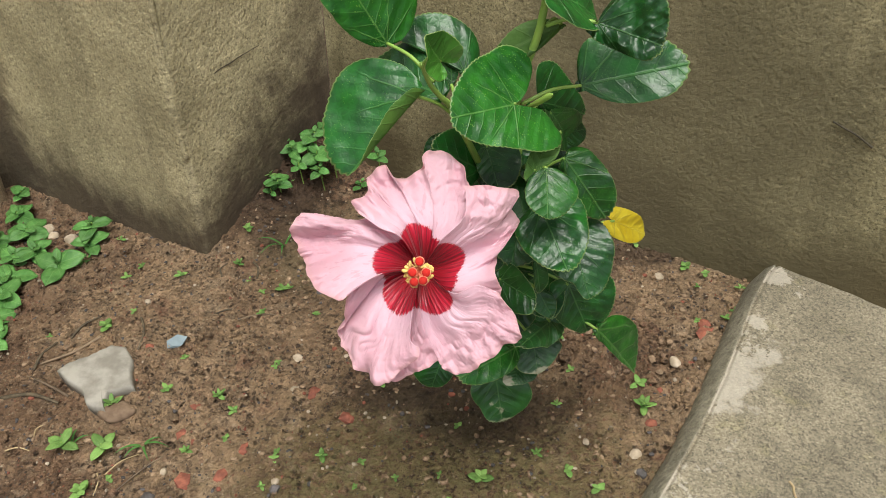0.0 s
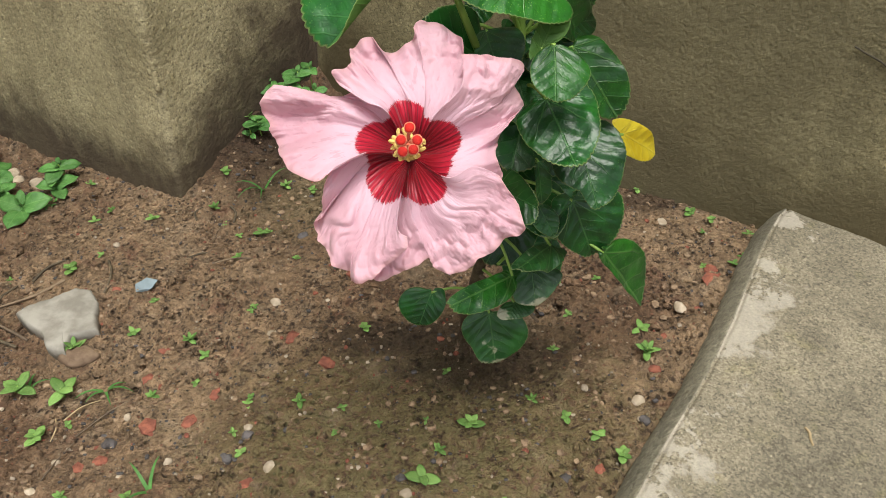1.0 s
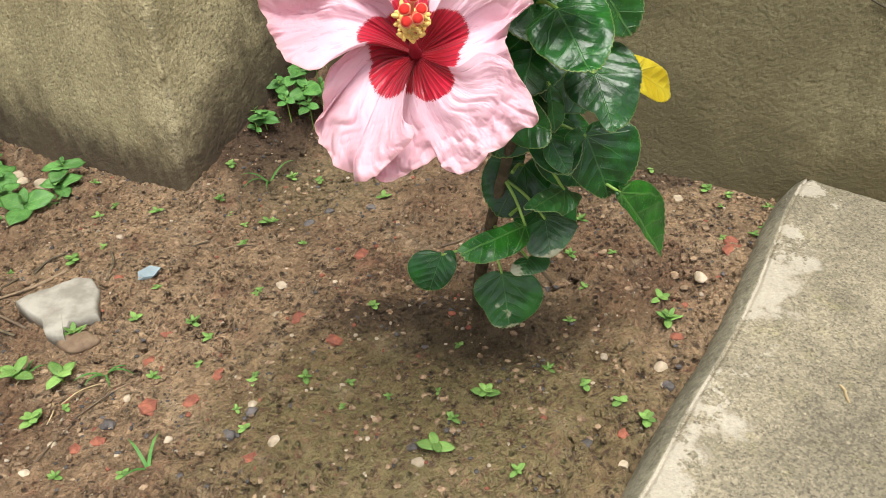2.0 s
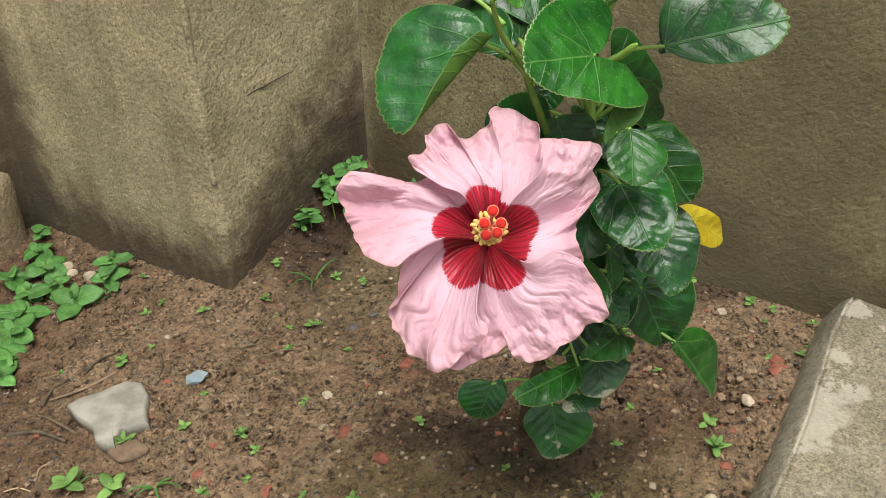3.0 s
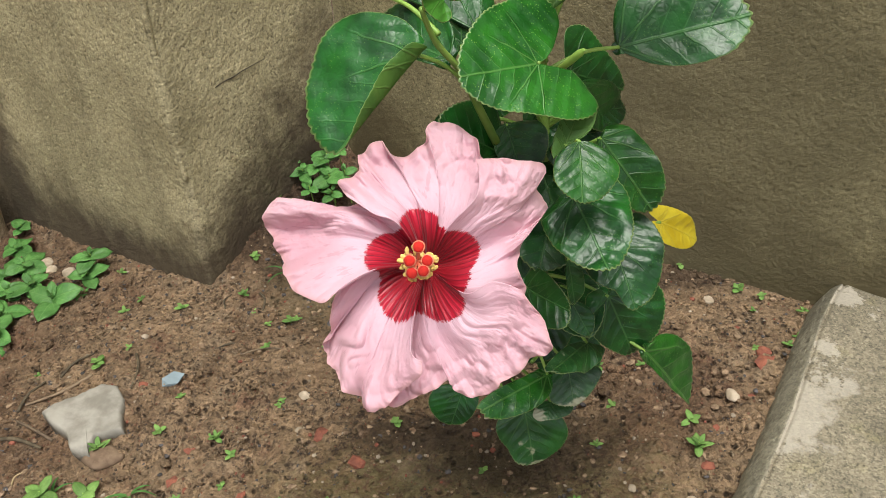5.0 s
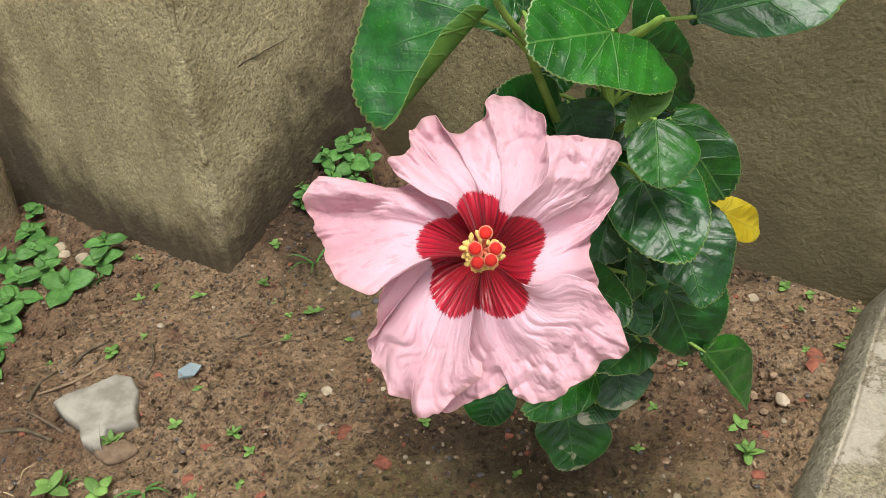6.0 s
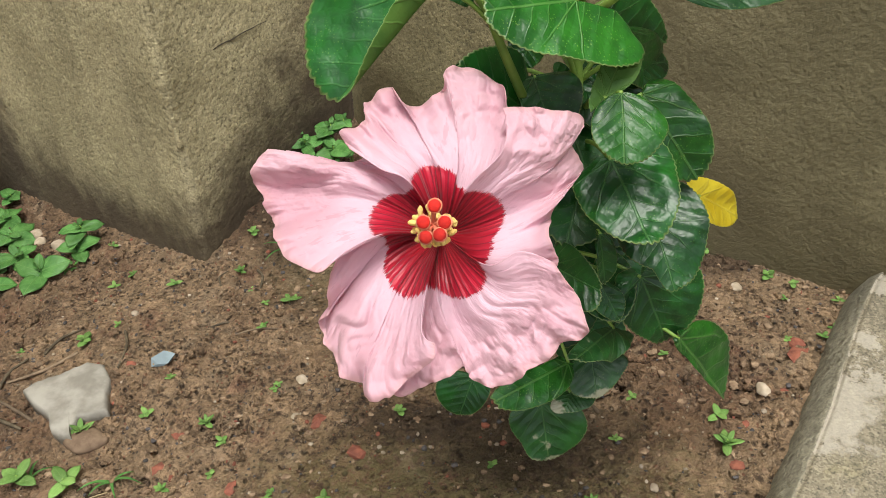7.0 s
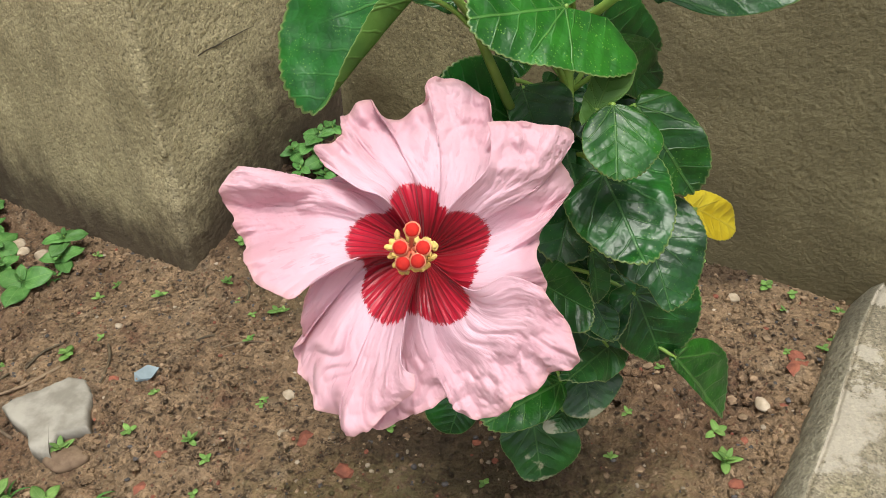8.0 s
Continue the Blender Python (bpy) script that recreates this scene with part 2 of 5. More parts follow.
    puff = calc(n, l, "MULTIPLY", calc(n, l, "SUBTRACT", calc(n, l, "MULTIPLY", step(n, l, near, 0.0, 0.35), 0.35), lines), 0.8 * quilt)
    height = calc(n, l, "ADD", puff, calc(n, l, "ADD", calc(n, l, "MULTIPLY", cells, 0.12 * quilt), calc(n, l, "MULTIPLY", grain(n, l, p, 120.0, 3.0), 0.22 * quilt)))
    relief(n, l, b, height, 0.55, 0.0011)
    light = node(n, l, "ShaderNodeBsdfTranslucent", Color=shade.outputs[0])
    mix = n.new("ShaderNodeMixShader")
    mix.inputs[0].default_value = thin
    l.new(b.outputs[0], mix.inputs[1])
    l.new(light.outputs[0], mix.inputs[2])
    l.new(mix.outputs[0], n["Material Output"].inputs[0])
    return m


def petal_skin():
    """Pink petal with a red eye; u runs across the petal, v is the way from the centre in decimetres."""
    m, n, l, b = material("petal")
    uv = n.new("ShaderNodeUVMap").outputs[0]
    parts = n.new("ShaderNodeSeparateXYZ")
    l.new(uv, parts.inputs[0])
    u, v = parts.outputs[0], parts.outputs[1]
    own = n.new("ShaderNodeObjectInfo").outputs["Random"]
    shift = calc(n, l, "MULTIPLY", own, 7.0)
    along = node(n, l, "ShaderNodeCombineXYZ", X=calc(n, l, "MULTIPLY", u, 1.0), Y=calc(n, l, "MULTIPLY", v, 0.28), Z=shift).outputs[0]
    veins = grain(n, l, along, 26.0, 3.0, 0.6)
    fine = grain(n, l, along, 80.0, 2.0, 0.5)
    blush = grain(n, l, along, 4.0, 3.0)
    mid = calc(n, l, "MAXIMUM", calc(n, l, "SUBTRACT", u, 0.63), -0.32)
    edge = calc(n, l, "SUBTRACT", 0.312, calc(n, l, "MULTIPLY", calc(n, l, "MULTIPLY", mid, mid), 0.68))
    lop = calc(n, l, "MULTIPLY", mid, calc(n, l, "SUBTRACT", calc(n, l, "FRACT", calc(n, l, "MULTIPLY", own, 5.3)), 0.5))
    rim = calc(n, l, "ADD", calc(n, l, "ADD", edge, calc(n, l, "MULTIPLY", lop, 0.10)), calc(n, l, "MULTIPLY", calc(n, l, "SUBTRACT", grain(n, l, along, 120.0, 3.0, 0.7), 0.5), 0.075))
    red = step(n, l, calc(n, l, "SUBTRACT", rim, v), -0.004, 0.006)
    pink = blend(n, l, step(n, l, blush, 0.35, 0.68), (0.85, 0.57, 0.64), (0.78, 0.475, 0.55))
    pink = blend(n, l, step(n, l, v, 0.62, 0.28), pink, (0.89, 0.64, 0.73))
    pink = blend(n, l, calc(n, l, "MULTIPLY", step(n, l, veins, 0.60, 0.66), 0.26), pink, (0.44, 0.18, 0.25))
    ruby = blend(n, l, step(n, l, v, 0.29, 0.1), (0.66, 0.014, 0.050), (0.34, 0.004, 0.014))
    ribs = node(n, l, "ShaderNodeTexWave", Vector=along, Scale=5.0, Distortion=2.6, Detail=3.0)
    ruby = blend(n, l, calc(n, l, "MULTIPLY", step(n, l, grain(n, l, along, 9.0, 3.0), 0.45, 0.7), 0.5), ruby, (0.46, 0.006, 0.020))
    ruby = blend(n, l, calc(n, l, "MULTIPLY", calc(n, l, "MULTIPLY", step(n, l, ribs.outputs["Fac"], 0.86, 0.985), step(n, l, v, 0.10, 0.2)), 0.55), ruby, (0.075, 0.002, 0.010))
    margin = n.new("ShaderNodeAttribute")
    margin.attribute_name = "rim"
    pink = blend(n, l, calc(n, l, "MULTIPLY", step(n, l, margin.outputs["Fac"], 0.93, 1.0), 0.5), pink, (0.76, 0.46, 0.45))
    l.new(blend(n, l, red, pink, ruby), b.inputs["Base Color"])
    l.new(calc(n, l, "SUBTRACT", 0.62, calc(n, l, "MULTIPLY", red, 0.34)), b.inputs["Roughness"])
    l.new(calc(n, l, "ADD", 0.28, calc(n, l, "MULTIPLY", red, 0.3)), b.inputs["Specular IOR Level"])
    b.inputs["Sheen Weight"].default_value = 0.15
    height = calc(n, l, "ADD", calc(n, l, "MULTIPLY", veins, 1.0), calc(n, l, "MULTIPLY", calc(n, l, "MULTIPLY", ribs.outputs["Fac"], red), -0.5))
    p = place(n)
    rumple = calc(n, l, "ABSOLUTE", calc(n, l, "SUBTRACT", grain(n, l, p, 75.0, 3.0, 0.6), 0.5))
    rumple = calc(n, l, "MULTIPLY", calc(n, l, "MULTIPLY", rumple, step(n, l, v, 0.36, 0.62)), step(n, l, grain(n, l, p, 26.0, 2.0), 0.40, 0.62))
    height = calc(n, l, "SUBTRACT", height, calc(n, l, "MULTIPLY", rumple, 5.0))
    relief(n, l, b, height, 0.6, 0.0018)
    light = node(n, l, "ShaderNodeBsdfTranslucent", Color=blend(n, l, red, pink, ruby))
    mix = n.new("ShaderNodeMixShader")
    mix.inputs[0].default_value = 0.36
    l.new(b.outputs[0], mix.inputs[1])
    l.new(light.outputs[0], mix.inputs[2])
    l.new(mix.outputs[0], n["Material Output"].inputs[0])
    return m


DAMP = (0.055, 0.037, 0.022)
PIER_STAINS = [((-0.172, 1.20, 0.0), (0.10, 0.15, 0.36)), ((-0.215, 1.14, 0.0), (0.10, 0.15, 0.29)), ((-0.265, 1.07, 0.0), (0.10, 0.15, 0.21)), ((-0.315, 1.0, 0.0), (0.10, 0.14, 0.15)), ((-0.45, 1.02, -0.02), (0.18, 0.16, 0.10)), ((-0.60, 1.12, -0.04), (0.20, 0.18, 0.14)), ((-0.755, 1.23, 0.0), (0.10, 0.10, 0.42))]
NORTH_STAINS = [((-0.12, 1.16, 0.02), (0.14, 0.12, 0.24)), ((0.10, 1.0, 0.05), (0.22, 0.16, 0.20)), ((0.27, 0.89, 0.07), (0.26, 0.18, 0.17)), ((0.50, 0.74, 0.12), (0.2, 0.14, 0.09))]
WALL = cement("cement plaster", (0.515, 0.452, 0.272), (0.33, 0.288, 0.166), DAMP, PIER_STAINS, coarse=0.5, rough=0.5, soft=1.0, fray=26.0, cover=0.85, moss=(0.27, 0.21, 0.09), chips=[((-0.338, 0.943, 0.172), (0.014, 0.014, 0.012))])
# toned darker than the pier, with one broad darker patch
NORTH = cement("darker plaster", (0.38, 0.333, 0.184), (0.205, 0.178, 0.094), (0.075, 0.056, 0.022), NORTH_STAINS, coarse=0.6, rough=0.42, dark_patches=[((0.290, 0.879, 0.288), (0.28, 0.22, 0.42))])
TANNED = cement("tan plaster", (0.48, 0.37, 0.23), (0.36, 0.275, 0.17), DAMP, [], grit=0.5)
SLAB = cement("worn concrete", (0.262, 0.230, 0.160), (0.160, 0.140, 0.096), (0.62, 0.56, 0.47), [], worn=(0.829 * 0.436 - 0.559 * 0.808, (0.829, -0.559, 0.0), 0.036),
              cover=0.6, fray=60.0, moss=(0.22, 0.20, 0.095), moss_at=0.56, grit=0.9, pepper=0.9, coarse=0.4, rough=0.45)
SMOOTH = cement("trowelled cement", (0.27, 0.25, 0.18), (0.18, 0.168, 0.12), DAMP, [], grit=0.35)
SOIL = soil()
LEAF = leaf_skin("leaf", (0.0035, 0.042, 0.006), (0.010, 0.100, 0.011), (0.10, 0.25, 0.07), 0.36, 0.4, 0.48, 0.05)
BURNT_LEAF = leaf_skin("bleached leaf", (0.008, 0.065, 0.012), (0.024, 0.130, 0.022), (0.13, 0.29, 0.08), 0.44, 0.6, 0.6, scorch=0.85)
LIGHT_LEAF = leaf_skin("light leaf", (0.006, 0.064, 0.006), (0.019, 0.138, 0.010), (0.15, 0.32, 0.08), 0.37, 0.8, 0.46, 0.08)
YOUNG_LEAF = leaf_skin("young leaf", (0.05, 0.21, 0.02), (0.085, 0.29, 0.035), (0.22, 0.42, 0.10), 0.42, 0.3, 0.5, 0.25)
SPENT_LEAF = leaf_skin("spent leaf", (0.46, 0.34, 0.012), (0.56, 0.46, 0.03), (0.42, 0.36, 0.06), 0.5, 0.0, 0.3, 0.2)
UNDER = leaf_skin("leaf underside", (0.06, 0.15, 0.025), (0.095, 0.21, 0.035), (0.15, 0.27, 0.06), 0.55, 0.0, 0.3, 0.28)
MARGIN = plain("leaf margin", (0.26, 0.34, 0.10), 0.5, (0.12, 0.22, 0.05), 200.0)
WEED = leaf_skin("weed leaf", (0.065, 0.19, 0.04), (0.125, 0.30, 0.075), (0.24, 0.42, 0.14), 0.48, 0.0, 0.35, 0.2, 0.7, 0.2)
PETAL = petal_skin()
CRACK = plain("grimy crack", (0.06, 0.05, 0.03), 0.9)
STALK = plain("green stalk", (0.24, 0.38, 0.07), 0.45, (0.17, 0.30, 0.055))
SPROUT = leaf_skin("sprout leaf", (0.14, 0.28, 0.065), (0.24, 0.41, 0.11), (0.30, 0.48, 0.16), 0.5, 0.0, 0.3, 0.2, 0.5, 0.0)
BARK = plain("brown bark", (0.11, 0.085, 0.05), 0.8, (0.05, 0.038, 0.022), 90.0, 0.002)
POLLEN = plain("pollen", (0.82, 0.60, 0.20), 0.75, (0.74, 0.50, 0.14), 300.0, 0.0008)
STIGMA = plain("stigma velvet", (0.58, 0.014, 0.006), 0.8, (0.48, 0.010, 0.005), 500.0, 0.0006)
STYLE = plain("style", (0.75, 0.28, 0.16), 0.5, (0.66, 0.20, 0.12))
COLUMN = plain("staminal column", (0.30, 0.015, 0.03), 0.45, (0.22, 0.01, 0.02))
BRICK = plain("brick chip", (0.25, 0.085, 0.05), 0.9, (0.15, 0.05, 0.032), 120.0, 0.002)
PALE = plain("pale pebble", (0.48, 0.40, 0.30), 0.8, (0.32, 0.26, 0.18), 80.0, 0.001)
DARK = plain("dark pebble", (0.09, 0.08, 0.078), 0.7, (0.05, 0.045, 0.042), 90.0, 0.001)
TAN = plain("tan pebble", (0.24, 0.165, 0.105), 0.85, (0.16, 0.105, 0.065), 90.0, 0.001)
CRUMB = plain("soil crumb", (0.33, 0.235, 0.145), 0.9, (0.16, 0.10, 0.06), 120.0, 0.002)
BLUE = plain("blue-grey chip", (0.24, 0.31, 0.34), 0.6, (0.20, 0.26, 0.285), 60.0, 0.0005)
WHITE = plain("whitish stone", (0.37, 0.35, 0.30), 0.75, (0.22, 0.205, 0.17), 32.0, 0.0012)
STRAW = plain("dry straw", (0.46, 0.36, 0.20), 0.8, (0.34, 0.26, 0.14))
TWIG = plain("dry twig", (0.20, 0.145, 0.09), 0.85, (0.10, 0.07, 0.045))


# ---- mesh helpers ----
def lattice_noise(x, y, seed):
    """Smooth value noise on arrays, about -1 to 1."""
    table = np.random.RandomState(seed).rand(256, 256) * 2 - 1
    xi, yi = np.floor(x).astype(int), np.floor(y).astype(int)
    fx, fy = x - xi, y - yi
    fx, fy = fx * fx * (3 - 2 * fx), fy * fy * (3 - 2 * fy)
    a, b = table[xi & 255, yi & 255], table[(xi + 1) & 255, yi & 255]
    c, d = table[xi & 255, (yi + 1) & 255], table[(xi + 1) & 255, (yi + 1) & 255]
    return (a * (1 - fx) + b * fx) * (1 - fy) + (c * (1 - fx) + d * fx) * fy


def mesh_object(name, verts, faces, mats, slots=None, uvs=None, smooth=True):
    me = bpy.data.meshes.new(name)
    me.from_pydata([tuple(v) for v in verts], [], faces)
    for m in mats:
        me.materials.append(m)
    if slots is not None:
        me.polygons.foreach_set("material_index", slots)
    if uvs is not None:
        layer = me.uv_layers.new(name="UVMap")
        index = np.empty(len(me.loops), dtype=np.int32)
        me.loops.foreach_get("vertex_index", index)
        layer.data.foreach_set("uv", np.asarray(uvs, dtype=np.float32)[index].ravel())
    me.polygons.foreach_set("use_smooth", [smooth] * len(me.polygons))
    me.update()
    return new(name, me)


def under(ob, parent, label=""):
    ob.parent = parent
    ob.matrix_parent_inverse = parent.matrix_world.inverted() if parent.type != "EMPTY" else Matrix.Identity(4)
    if label:
        ob["label"] = label
    return ob


def grid_faces(rows, cols, wrap=False):
    k = np.arange(rows * cols).reshape(rows, cols)
    if wrap:
        k = np.concatenate([k, k[:, :1]], 1)
    return np.stack([k[:-1, :-1], k[:-1, 1:], k[1:, 1:], k[1:, :-1]], -1).reshape(-1, 4)


def sheet(points, uvs, thick, name, mats):
    """A thin solid from a grid of points: upper skin, lower skin, rim. mats: upper, lower."""
    rows, cols, _ = points.shape
    du, dv = np.gradient(points, axis=0), np.gradient(points, axis=1)
    normal = np.cross(du, dv)
    normal /= np.linalg.norm(normal, axis=2, keepdims=True) + 1e-12
    flat, count = points.reshape(-1, 3), rows * cols
    low = (points - normal * thick).reshape(-1, 3)
    top = grid_faces(rows, cols)
    k = np.arange(count).reshape(rows, cols)
    loop = np.concatenate([k[0, :], k[1:, -1], k[-1, -2::-1], k[-2:0, 0]])
    after = np.roll(loop, -1)
    rim = np.stack([loop, loop + count, after + count, after], -1)
    faces = np.concatenate([top, top[:, ::-1] + count, rim])
    slots = np.concatenate([np.zeros(len(top), int), np.ones(len(top), int), np.full(len(rim), len(mats) - 1)])
    uv = np.concatenate([uvs.reshape(-1, 2)] * 2)
    return mesh_object(name, np.concatenate([flat, low]), faces.tolist(), mats, slots, uv)


def tube(name, points, radii, mat, sides=10, bumpy=0.0):
    """A rounded stalk through the points, closed at both ends."""
    pts = [Vector(p) for p in points]
    fine, rad = [], []
    for i in range(len(pts) - 1):
        p0, p1, p2, p3 = pts[max(i - 1, 0)], pts[i], pts[i + 1], pts[min(i + 2, len(pts) - 1)]
        for s in range(6):
            t = s / 6
            fine.append(0.5 * ((2 * p1) + (p2 - p0) * t + (2 * p0 - 5 * p1 + 4 * p2 - p3) * t * t + (3 * p1 - p0 - 3 * p2 + p3) * t ** 3))
            rad.append(radii[i] * (1 - t) + radii[i + 1] * t)
    fine.append(pts[-1])
    rad.append(radii[-1])
    verts = []
    for i, p in enumerate(fine):
        way = (fine[min(i + 1, len(fine) - 1)] - fine[max(i - 1, 0)]).normalized()
        a = way.orthogonal().normalized() if i == 0 else (a - way * a.dot(way)).normalized()
        b = way.cross(a)
        for s in range(sides):
            ang = 2 * math.pi * s / sides
            r = rad[i] * (1 + bumpy * noise.noise(p * 180 + Vector((s, 0, 0))))
            verts.append(p + (a * math.cos(ang) + b * math.sin(ang)) * r)
    faces = grid_faces(len(fine), sides, True).tolist()
    faces += [list(range(sides))[::-1], [len(verts) - sides + s for s in range(sides)]]
    return mesh_object(name, verts, faces, [mat])


def lump(name, size, seed, mat, rough=0.25, detail=2, flat=1.0):
    """An uneven stone about the origin."""
    bm = bmesh.new()
    bmesh.ops.create_icosphere(bm, subdivisions=detail, radius=1.0)
    shift = Vector((seed * 3.7, seed * 1.3, seed * 2.1))
    for v in bm.verts:
        d = v.co.normalized()
        k = 1 + rough * noise.noise(d * 1.3 + shift) + rough * 0.5 * noise.noise(d * 3.1 + shift)
        v.co = Vector((d.x * size[0], d.y * size[1], d.z * size[2] * flat)) * k
    me = bpy.data.meshes.new(name)
    bm.to_mesh(me)
    bm.free()
    me.materials.append(mat)
    me.polygons.foreach_set("use_smooth", [detail > 2] * len(me.polygons))
    return me


# ---- ground and walls ----
ALONG = Vector((math.cos(radians(-34)), math.sin(radians(-34)), 0))
INTO = Vector((-math.sin(radians(-34)), math.cos(radians(-34)), 0))
EDGE = Vector((-0.348, 0.950, 0))
DEEP, WIDE = 0.297, 0.52


def ground_height(x, y):
    x, y = np.asarray(x, float), np.asarray(y, float)
    near = np.clip(x, -1.2, 0.9)
    h = 0.056 + 0.125 * near
    h = h + 0.008 * lattice_noise(x * 5 + 9, y * 5, 3) + 0.004 * lattice_noise(x * 17, y * 17 + 4, 4)
    into = (x - EDGE.x) * INTO.x + (y - EDGE.y) * INTO.y
    side = (x - EDGE.x) * ALONG.x + (y - EDGE.y) * ALONG.y
    bank = np.clip(1 - np.abs(side - 0.0) / 0.07, 0, 1) * np.clip((into + 0.02) / 0.1, 0, 1) * np.clip((0.5 - into) / 0.1, 0, 1)
    heap = np.clip(1 - np.abs(side) / 0.11, 0, 1) * np.clip((into - 0.06) / 0.10, 0, 1) * np.clip((0.5 - into) / 0.1, 0, 1)
    h = h + 0.03 * bank + 0.042 * heap + 0.008 * np.exp(-((side + 0.01) / 0.07) ** 2 - ((into - 0.0) / 0.06) ** 2)
    beyond = (x - 0.436) * ALONG.x + (y - 0.808) * ALONG.y
    h = h - 0.25 * np.clip((beyond - 0.02) / 0.08, 0, 1)
    h = h - 0.012 * np.exp(-(((x - 0.06) / 0.05) ** 2 + ((y - 0.60) / 0.03) ** 2)) + 0.01 * np.exp(-(((x - 0.04) / 0.05) ** 2 + ((y - 0.67) / 0.05) ** 2))
    return h


def spread(low, high, fine, far, count):
    """Coordinates that lie close together between low and high and run out to far on both sides."""
    inner = np.arange(low, high, fine)
    out = fine * np.geomspace(1, far / fine, count)
    return np.concatenate([low - out[::-1], inner, inner[-1] + out])


gx, gy = spread(-0.85, 0.50, 0.0034, 60.0, 34), spread(0.36, 1.22, 0.0038, 60.0, 34)
GX, GY = np.meshgrid(gx, gy, indexing="ij")
GZ = ground_height(GX, GY)
inside = (np.abs(GX) < 1.3) & (GY > -0.5) & (GY < 2)
crumbs = 0.0055 * np.abs(lattice_noise(GX * 42, GY * 42, 5)) + 0.0042 * lattice_noise(GX * 95, GY * 95, 6) + 0.0013 * lattice_noise(GX * 190, GY * 210, 7)
holes = np.clip(lattice_noise(GX * 75 + 30, GY * 75, 8) - 0.40, 0, 1) * -0.016 + np.clip(lattice_noise(GX * 140 + 30, GY * 140, 18) - 0.5, 0, 1) * -0.010
mask = np.clip(lattice_noise(GX * 7, GY * 7 + 50, 9) + 0.65, 0.25, 1.2)
GZ = GZ + np.where(inside, 1.35 * (crumbs + holes) * mask, 0)
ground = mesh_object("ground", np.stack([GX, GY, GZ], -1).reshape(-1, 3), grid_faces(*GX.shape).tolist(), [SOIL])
tagged(ground, "damp brown garden soil with grit and green bloom", "ground", kind="structure")


def rough_wall(name, start, way, length, base, top, thick, mat, label, step_size=0.02):
    """An upright wall with an uneven plastered face and real thickness; its face looks to the right of way."""
    way = Vector(way).normalized()
    out = Vector((way.y, -way.x, 0))
    ns, nz = max(2, int(length / step_size)), max(2, int((top - base) / step_size))
    s, z = np.meshgrid(np.linspace(0, length, ns), np.linspace(base, top, nz), indexing="ij")
    bulge = 0.004 * lattice_noise(s * 6 + start[0] * 40, z * 6, 11) + 0.0015 * lattice_noise(s * 25, z * 25, 12)
    fade = np.minimum(1, np.minimum(s, length - s) / 0.03)
    bulge = bulge * fade
    front = np.stack([start[0] + way.x * s + out.x * bulge, start[1] + way.y * s + out.y * bulge, z], -1)
    back = np.stack([start[0] + way.x * s - out.x * thick, start[1] + way.y * s - out.y * thick, z], -1)
    count = ns * nz
    f = grid_faces(ns, nz)
    k = np.arange(count).reshape(ns, nz)
    loop = np.concatenate([k[0, :], k[1:, -1], k[-1, -2::-1], k[-2:0, 0]])
    after = np.roll(loop, -1)
    faces = np.concatenate([f, f[:, ::-1] + count, np.stack([loop, loop + count, after + count, after], -1)[:, ::-1]])
    ob = mesh_object(name, np.concatenate([front.reshape(-1, 3), back.reshape(-1, 3)]), faces.tolist(), [mat])
    return tagged(ob, label, "wall", kind="structure")


TOP = 1.9
corner = EDGE + INTO * DEEP
west = EDGE - ALONG * WIDE
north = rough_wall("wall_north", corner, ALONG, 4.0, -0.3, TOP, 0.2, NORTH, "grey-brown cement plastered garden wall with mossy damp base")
rough_wall("wall_west", west - INTO * 2.5, INTO, 2.512, -0.5, TOP, 0.2, WALL, "mossy cement plastered side wall")

under(tube("crack", [(0.420, 0.786, 0.342), (0.432, 0.779, 0.337), (0.443, 0.771, 0.333), (0.458, 0.761, 0.324)], [0.0008, 0.0012, 0.0011, 0.0013], CRACK, 6, 0.4), north)


